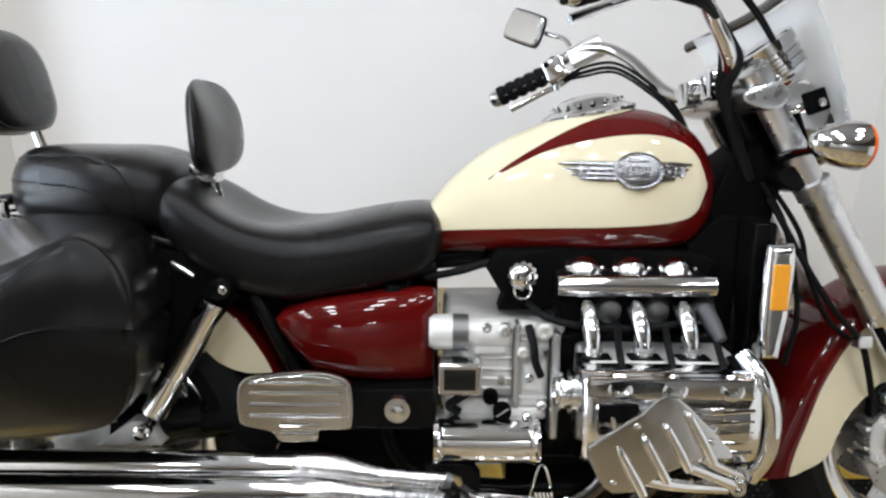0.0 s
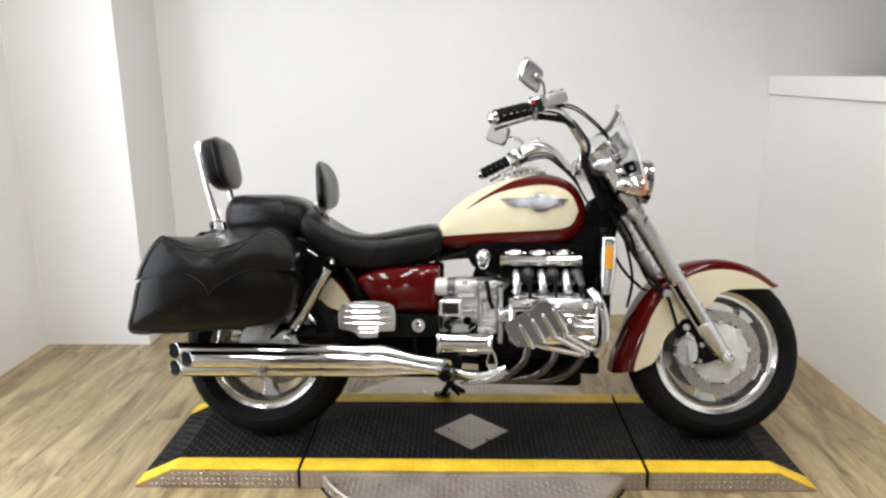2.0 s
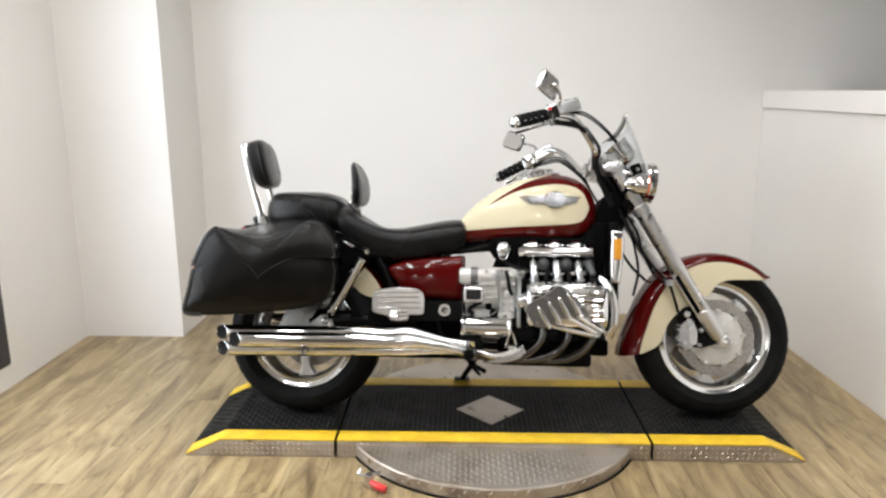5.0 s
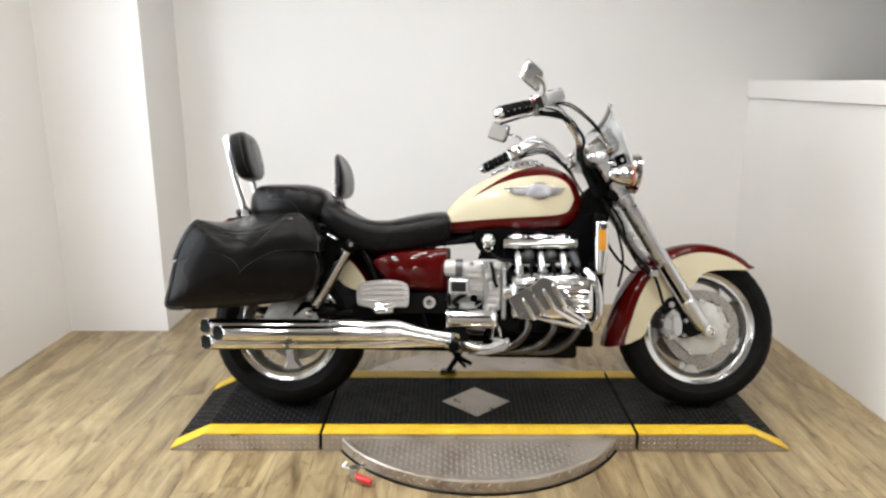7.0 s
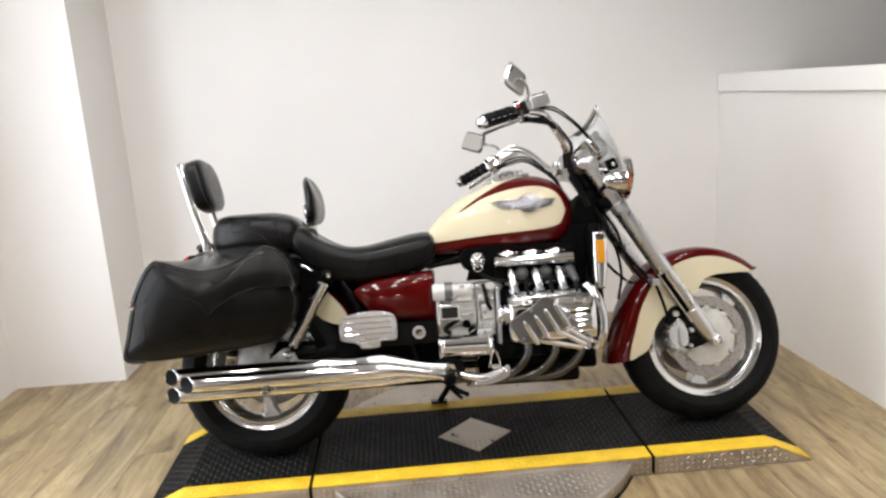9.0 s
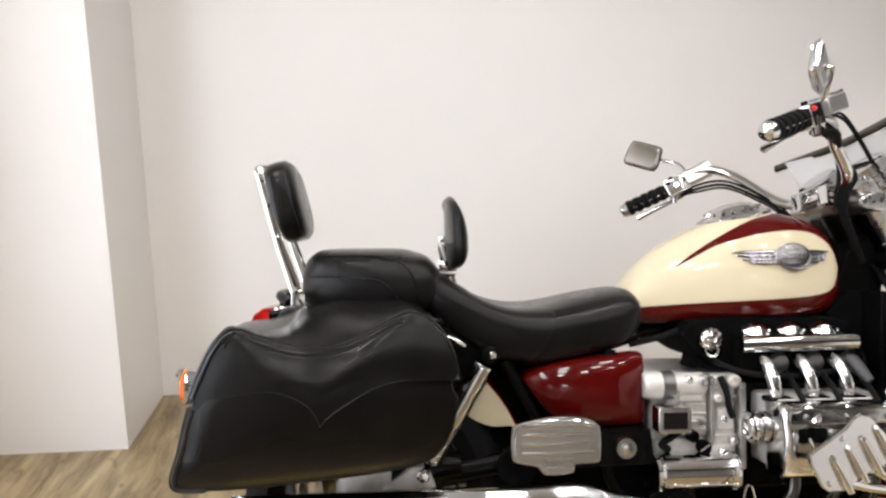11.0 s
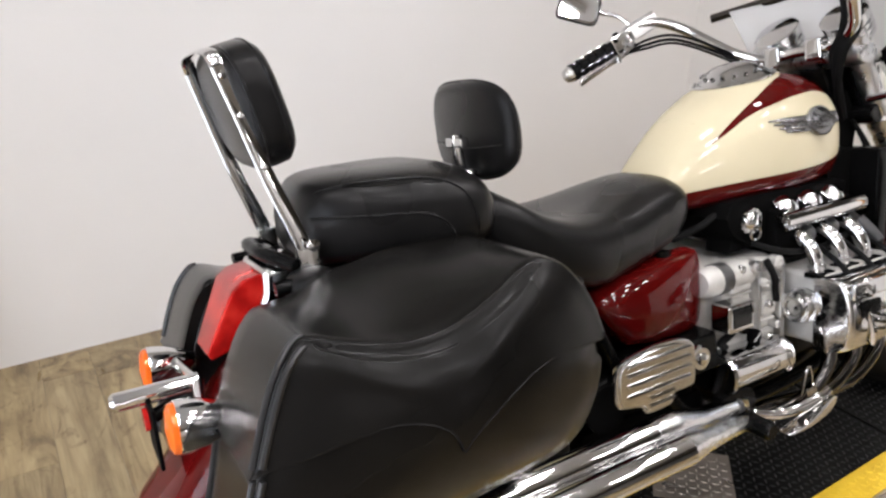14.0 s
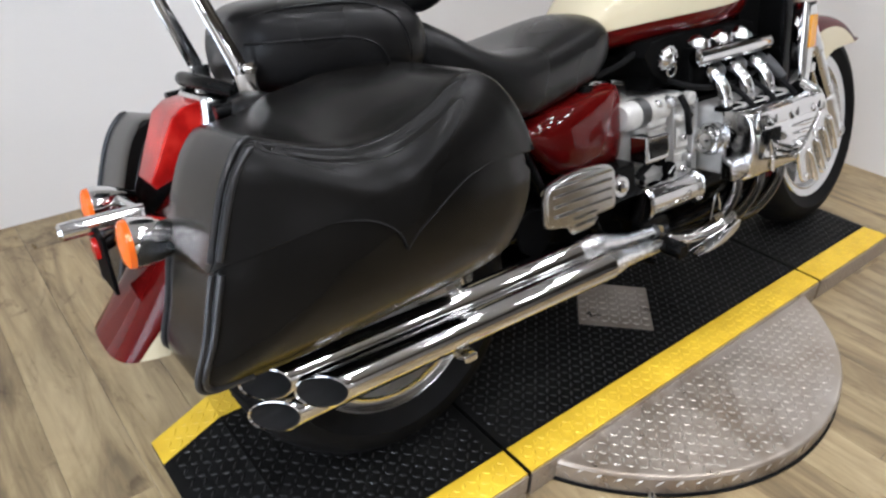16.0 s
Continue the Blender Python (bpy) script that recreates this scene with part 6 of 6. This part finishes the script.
    part("caliper_bracket", prism(new_bm(), curve_outline([(cal_c.x - 0.035, cal_c.z + 0.02), (cal_c.x - 0.035, cal_c.z + 0.09), (cal_c.x + 0.0, cal_c.z + 0.112), (cal_c.x + 0.04, cal_c.z + 0.09), (cal_c.x + 0.105, cal_c.z + 0.045), (cal_c.x + 0.125, cal_c.z - 0.02), (cal_c.x + 0.10, cal_c.z - 0.045), (cal_c.x + 0.02, cal_c.z - 0.055)], 3), cal_c.y - 0.010, cal_c.y + 0.010, 0.004), black_paint, fork, "black caliper bracket")
    part("brake_hose", tube(new_bm(), [(0.44, s * 0.10, 0.83), (0.505, s * 0.135, 0.70), (0.56, s * 0.14, 0.62), (0.625, s * 0.135, 0.555), (0.655, s * 0.125, 0.49), (0.675, s * 0.115, 0.43)], 0.0065, 8), rubber, fork, "black rubber brake hose")
    if s < 0:
        for pts in (((0.43, -0.09, 0.86), (0.471, -0.10, 0.788), (0.502, -0.10, 0.683), (0.513, -0.10, 0.59), (0.493, -0.10, 0.496)),
                    ((0.45, -0.08, 0.86), (0.506, -0.10, 0.765), (0.53, -0.10, 0.684), (0.577, -0.10, 0.591), (0.624, -0.11, 0.549))):
            part("cable", tube(new_bm(), pts, 0.0055, 8), rubber, fork, "black cable beside the fork")
    part("hose_clip", box(new_bm(), (0.615, s * 0.135 - 0.012, 0.54), (0.645, s * 0.135 + 0.012, 0.565), 0.003), satin, fork)
part("lower_yoke", prism(new_bm(), curve_outline([(0.44, 0.885), (0.50, 0.90), (0.522, 0.865), (0.495, 0.842), (0.445, 0.855)], 3), -0.135, 0.135, 0.008), black_paint, fork, "black lower yoke")
part("upper_yoke", prism(new_bm(), curve_outline([(0.355, 1.03), (0.42, 1.05), (0.445, 1.02), (0.415, 0.995), (0.36, 1.005)], 3), -0.15, 0.15, 0.01), satin, fork, "silver upper yoke")
part("headlight_bracket", prism(new_bm(), [(0.43, 1.00), (0.50, 1.00), (0.55, 0.88), (0.49, 0.87)], -0.09, 0.09, 0.006), black_paint, fork)

head_c = Vector((0.545, 0, 0.985))
light = steered(part("headlight", lathe(new_bm(), [(-0.13, 0.0), (-0.12, 0.03), (-0.095, 0.056), (-0.05, 0.076), (0.02, 0.084), (0.045, 0.083), (0.05, 0.079)], head_c, (1, 0, -0.08), 36), chrome, bike, "chrome headlight shell"), BARS)
part("headlight_lens", lathe(new_bm(), [(0.046, 0.079), (0.056, 0.06), (0.062, 0.0)], head_c, (1, 0, -0.08), 36), clear, light)
part("headlight_rim", lathe(new_bm(), [(0.04, 0.082), (0.044, 0.087), (0.056, 0.087), (0.058, 0.079), (0.05, 0.077)], head_c, (1, 0, -0.08), 36, closed=True), chrome, light)
for s in (-1, 1):
    sig = signal((0.474, s * 0.285, 0.908), (1, 0, -0.05), 0.041, "chrome bullet front turn signal with amber lens", [(0.44, s * 0.275, 0.908), (0.435, s * 0.20, 0.905), (0.44, s * 0.12, 0.90)])
    steered(sig, BARS)

# instruments
for s in (-1, 1):
    pod_c, pod_n = (0.420, s * 0.090, 1.115), (-0.62, 0, 0.78)
    pod = steered(part("gauge", lathe(new_bm(), [(-0.095, 0.0), (-0.09, 0.030), (-0.075, 0.046), (-0.066, 0.053), (-0.060, 0.053), (-0.058, 0.050), (-0.052, 0.050), (-0.050, 0.055), (-0.044, 0.055), (-0.042, 0.051), (-0.036, 0.051), (-0.034, 0.056), (-0.028, 0.056), (-0.026, 0.052), (-0.018, 0.052), (-0.016, 0.058), (0.004, 0.059), (0.007, 0.052)], pod_c, pod_n, 32), chrome, bike, "round chrome instrument pod"), BARS)
    part("dial", lathe(new_bm(), [(0.002, 0.053), (0.004, 0.0)], pod_c, pod_n, 28), black_plastic, pod, "black instrument dial")
    part("pod_stay", tube(new_bm(), [(0.40, s * 0.08, 1.05), (0.37, s * 0.07, 1.035)], 0.012, 10), chrome, pod)

# windshield
rings = []
for k in range(15):
    t = k / 14
    half = 0.208 + 0.020 * t
    front = []
    for j in range(19):
        a = -1 + 2 * j / 18
        low = 0.925 + 0.15 * max(0.0, 1 - (a / 0.6) ** 2)
        z = low + (1.208 - low) * t
        up = (z - 0.925) / 0.283
        x = 0.592 + 0.07 * up * (1 - up) - 0.108 * up
        front.append(Vector((x - 0.062 * a * a, half * a, z - 0.01 * a * a * (1 - up))))
    rings.append(front + [p + Vector((-0.0035, 0, -0.0015)) for p in reversed(front)])
shield = steered(part("windshield", bridge(new_bm(), rings), clear, bike, "small clear acrylic windshield cut out over the headlight", sharp=60), BARS)
for s in (-1, 1):
    part("shield_bracket", tube(new_bm(), [(0.42, s * 0.13, 0.985), (0.46, s * 0.145, 0.99), (0.485, s * 0.150, 1.0)], 0.008, 8, flat=0.6), chrome, shield)
    part("shield_clamp", box(new_bm(), (-0.020, -0.010, -0.021), (0.020, 0.010, 0.021), 0.004, 2, Matrix.Translation((0.488, s * 0.158, 1.002)) @ pose(0, 0, 0, 0, -20, 0)), black_plastic, shield, "black windshield clamp")
    part("clamp_bolt", lathe(new_bm(), [(0, 0.008), (0.008, 0.008), (0.010, 0.0)], (0.490, s * 0.168, 0.998), (0, s, 0), 10), chrome, shield)
part("top_bar", tube(new_bm(), [(0.438, 0.300, 1.205), (0.460, 0.17, 1.211), (0.470, 0.06, 1.214), (0.460, -0.07, 1.217), (0.440, -0.185, 1.218)], 0.0125, 12, flat=0.75), dark_chrome, shield, "smoked metal trim along the windshield top")

# handlebar
bar = empty_part("handlebar", bike, "wide chrome handlebar")
steered(bar, BARS)
GRIPS = {-1: (Vector((0.088, 0.320, 1.166)), Vector((-0.036, 0.378, 1.116))), 1: (Vector((0.112, 0.402, 1.152)), Vector((0.006, 0.455, 1.104)))}
for s in (-1, 1):
    m = lambda v: Vector((v[0], s * v[1], v[2]))
    a, b = m(GRIPS[s][0]), m(GRIPS[s][1])
    d = (b - a).normalized()
    w = abs(a.y)
    part("bar_tube", tube(new_bm(), [m((0.345, 0.0, 1.045)), m((0.345, 0.09, 1.045)), m((0.318, 0.16, 1.078)), *((m((0.280, w - 0.125, 1.170)), m((0.222, w - 0.065, 1.208)), m((0.155, w - 0.02, 1.190))) if s > 0 else (m((0.262, w - 0.125, 1.150)), m((0.21, w - 0.065, 1.178)), m((0.14, w - 0.02, 1.175)))), a, a + d * 0.13], 0.0145, 14), chrome, bar, "chrome bar tube")
    grip = part("grip", lathe(new_bm(), [(0, 0.0), (0.0, 0.021), (0.005, 0.022), (0.125, 0.021), (0.13, 0.018)], a, d, 20), rubber, bar, "black rubber grip with chrome ribs")
    for k in range(5):
        part("grip_band", lathe(new_bm(), [(0.012 + 0.027 * k, 0.0205), (0.014 + 0.027 * k, 0.0255), (0.030 + 0.027 * k, 0.0255), (0.032 + 0.027 * k, 0.0205)], a, d, 20), rubber, grip)
    for k in range(3):
        q = 2 * math.pi * k / 3 + 0.5
        u = d.orthogonal().normalized()
        off = (u * math.cos(q) + d.cross(u) * math.sin(q)) * 0.0235
        part("grip_rib", tube(new_bm(), [a + d * 0.01 + off, a + d * 0.135 + off], 0.0015, 6), brushed, grip)
    part("bar_end", lathe(new_bm(), [(0.13, 0.022), (0.15, 0.023), (0.162, 0.018), (0.168, 0.0)], a, d, 20), chrome, grip, "chrome bar end")
    part("switch_housing", box(new_bm(), (-0.028, -0.027, -0.030), (0.030, 0.027, 0.028), 0.008, 2, Matrix.Translation(a - d * 0.025) @ d.to_track_quat("X", "Z").to_matrix().to_4x4()), chrome, bar, "chrome switch housing")
    for k in range(3):
        part("switch", box(new_bm(), (-0.007, -0.006, 0.022), (0.007, 0.006, 0.036), 0.002, 1, Matrix.Translation(a - d * (0.008 + 0.018 * k)) @ d.to_track_quat("X", "Z").to_matrix().to_4x4() @ pose(0, 0, 0, 60 * k - 60)), black_plastic if s > 0 or k else red_plastic, bar)
    res = part("fluid_reservoir", box(new_bm(), (-0.045, -0.026, -0.016), (0.045, 0.026, 0.026), 0.006, 2, Matrix.Translation(a - d * 0.085 + Vector((0.024, 0, 0.012))) @ d.to_track_quat("X", "Z").to_matrix().to_4x4()), fork_grey, bar, "bright satin fluid reservoir")
    part("reservoir_cap", box(new_bm(), (-0.042, -0.024, 0.026), (0.042, 0.024, 0.033), 0.003, 1, Matrix.Translation(a - d * 0.085 + Vector((0.024, 0, 0.012))) @ d.to_track_quat("X", "Z").to_matrix().to_4x4()), satin, res)
    inw = Vector((0.012, -s * 0.055, 0)) if s < 0 else Vector((0.045, 0, 0))
    part("lever", tube(new_bm(), [a - d * 0.05 + inw * 0.7 + Vector((0, 0, -0.008)), a + inw + Vector((0, 0, -0.018)), a + d * 0.07 + inw + Vector((0, 0, -0.022)), a + d * 0.145 + inw * 0.8 + Vector((0, 0, -0.03))], [0.009, 0.008, 0.007, 0.0085], 10, flat=0.6), chrome, bar, "polished lever")
    part("lever_pivot", lathe(new_bm(), [(-0.03, 0.0), (-0.03, 0.010), (0.012, 0.012), (0.016, 0.008), (0.016, 0.0)], a - d * 0.03 + Vector((0.0, s * 0.02, -0.022)), (0, 0, 1), 12), chrome, bar)
    foot = a - d * 0.06 + Vector((0.01, 0, 0.03))
    mc = BARS.inverted() @ Vector(((0.121, -0.375, 1.312) if s < 0 else (0.022, 0.466, 1.228)))
    hold = foot.lerp(mc, 0.7) + Vector((0.03, 0, 0.0)) if s > 0 else Vector((0.113, -0.397, 1.255))
    foot = foot if s > 0 else Vector((0.149, -0.304, 1.205))
    mirror = part("mirror", tube(new_bm(), [foot, foot.lerp(hold, 0.5) + Vector((0.008, 0, 0.01)), hold, mc + Vector((0.012, 0, 0))], 0.0065, 10), chrome, bar, "chrome stalk mirror")
    aim = BARS.to_3x3().inverted() @ Vector((-0.77, 0.62, 0.12)) if s < 0 else Vector((-0.672, -0.724, 0.06))
    face = Matrix.Translation(mc) @ aim.to_track_quat("-Y", "Z").to_matrix().to_4x4() @ pose(0, 0, 0, 0, 24 if s > 0 else -10, 0)
    out2 = curve_outline([(-0.072, -0.026), (-0.068, -0.041), (-0.052, -0.049), (0.052, -0.049), (0.068, -0.041), (0.072, -0.026), (0.069, 0.026), (0.064, 0.040), (0.050, 0.048), (-0.050, 0.048), (-0.064, 0.040), (-0.069, 0.026)], 3)
    out2 = [((0.81 if s < 0 else 0.80) * x, (0.81 if s < 0 else 0.80) * z) for x, z in out2]
    bm = prism(new_bm(), out2, -0.008, 0.014, 0.009, 3)
    bmesh.ops.transform(bm, matrix=face, verts=bm.verts)
    part("mirror_shell", bm, satin, bar, "bright mirror shell")
    rim = [face @ Vector((x, 0.004, z)) for x, z in out2]
    part("mirror_rim", tube(new_bm(), rim + rim[:1], 0.0042, 6, 1), black_paint if s > 0 else brushed, bar, "dark mirror rim" if s > 0 else "bright mirror rim")
    bm = prism(new_bm(), [(x * 0.90, z * 0.88) for x, z in out2], -0.0095, -0.0075, 0.0)
    bmesh.ops.transform(bm, matrix=face, verts=bm.verts)
    finish("mirror_glass", bm, mirror_mat, bar, "silvered mirror glass", smooth=False)
    if s < 0:
        for r, off in ((0.0115, 0.0), (0.0095, 0.012), (0.0085, -0.011), (0.0065, 0.020)):
            part("cable", tube(new_bm(), [a - d * 0.04 + Vector((0.01, off, -0.035)), m((0.20, 0.262 + off, 1.150)), m((0.275, 0.175 + off, 1.158 - off)), m((0.312 + off * 0.6, 0.150, 1.118)), m((0.326 + off * 0.6, 0.142 + off, 1.070)), m((0.333, 0.108 + off, 1.02)), m((0.37, 0.085, 0.95 - off)), m((0.41, 0.07, 0.86))], r, 8), rubber, bar, "black control cable")
        for r, off in ((0.0036, 0.0), (0.0036, 0.011)):
            part("brake_line", tube(new_bm(), [a - d * 0.07 + Vector((0.02, 0, -0.002)), m((0.26, 0.235, 1.208 - off)), m((0.345, 0.175, 1.178 - off)), m((0.41, 0.135, 1.13 - off)), m((0.437, 0.13, 1.075)), m((0.435, 0.115, 1.02)), m((0.43, 0.10, 0.95))], r, 8), rubber, bar)
    else:
        for r, off in ((0.0045, 0.0), (0.004, 0.012), (0.0035, -0.010)):
            part("cable", tube(new_bm(), [a - d * 0.03 + Vector((0.015, 0, -0.03)), m((0.19, w - 0.05, 1.148 + off)), m((0.255, w - 0.11, 1.148 + off)), m((0.30, 0.17, 1.075 + off)), m((0.335, 0.12, 1.02 + off)), m((0.365, 0.09, 0.95)), m((0.41, 0.07, 0.86))], r, 8), rubber, bar, "black control cable")
    part("bar_clamp", box(new_bm(), (0.32, s * 0.055 - 0.022, 1.015), (0.372, s * 0.055 + 0.022, 1.072), 0.008), chrome, bar)

# ---- floor planks ----
P_W, P_L = 0.152, 1.22
bm = box(new_bm(), (0, 0, -0.004), (P_W - 0.0009, P_L - 0.0009, 0.0), 0.0004, 1)
plank_mesh = None
rng = random.Random(4)
far_bm = new_bm()
for i in range(55):
    x = LEFT + i * P_W
    near = x < 1.95
    y_first = -3.1 - rng.random() * P_L if near else BACK
    y = y_first
    while near and y < BACK - 0.02:
        if plank_mesh is None:
            first = finish("plank", bm, oak, floor, smooth=False)
            plank_mesh, ob = first.data, first
        else:
            ob = new("plank", plank_mesh)
            ob.parent = floor
        ob.location = (x, y, 0)
        ob.scale = (1, min(1.0, (BACK + 0.01 - y) / P_L), 1)
        y += P_L
    y = -7.6 - rng.random() * P_L
    while y < y_first - 0.02:
        y0, y1 = max(y, -7.6), min(y + P_L, y_first)
        vs = [far_bm.verts.new(p) for p in ((x, y0, -0.001), (x + P_W - 0.0016, y0, -0.001), (x + P_W - 0.0016, y1 - 0.0016, -0.001), (x, y1 - 0.0016, -0.001))]
        far_bm.faces.new(vs)
        y += P_L
tagged(finish("far_planks", far_bm, oak, floor, smooth=False), kind="stuff")
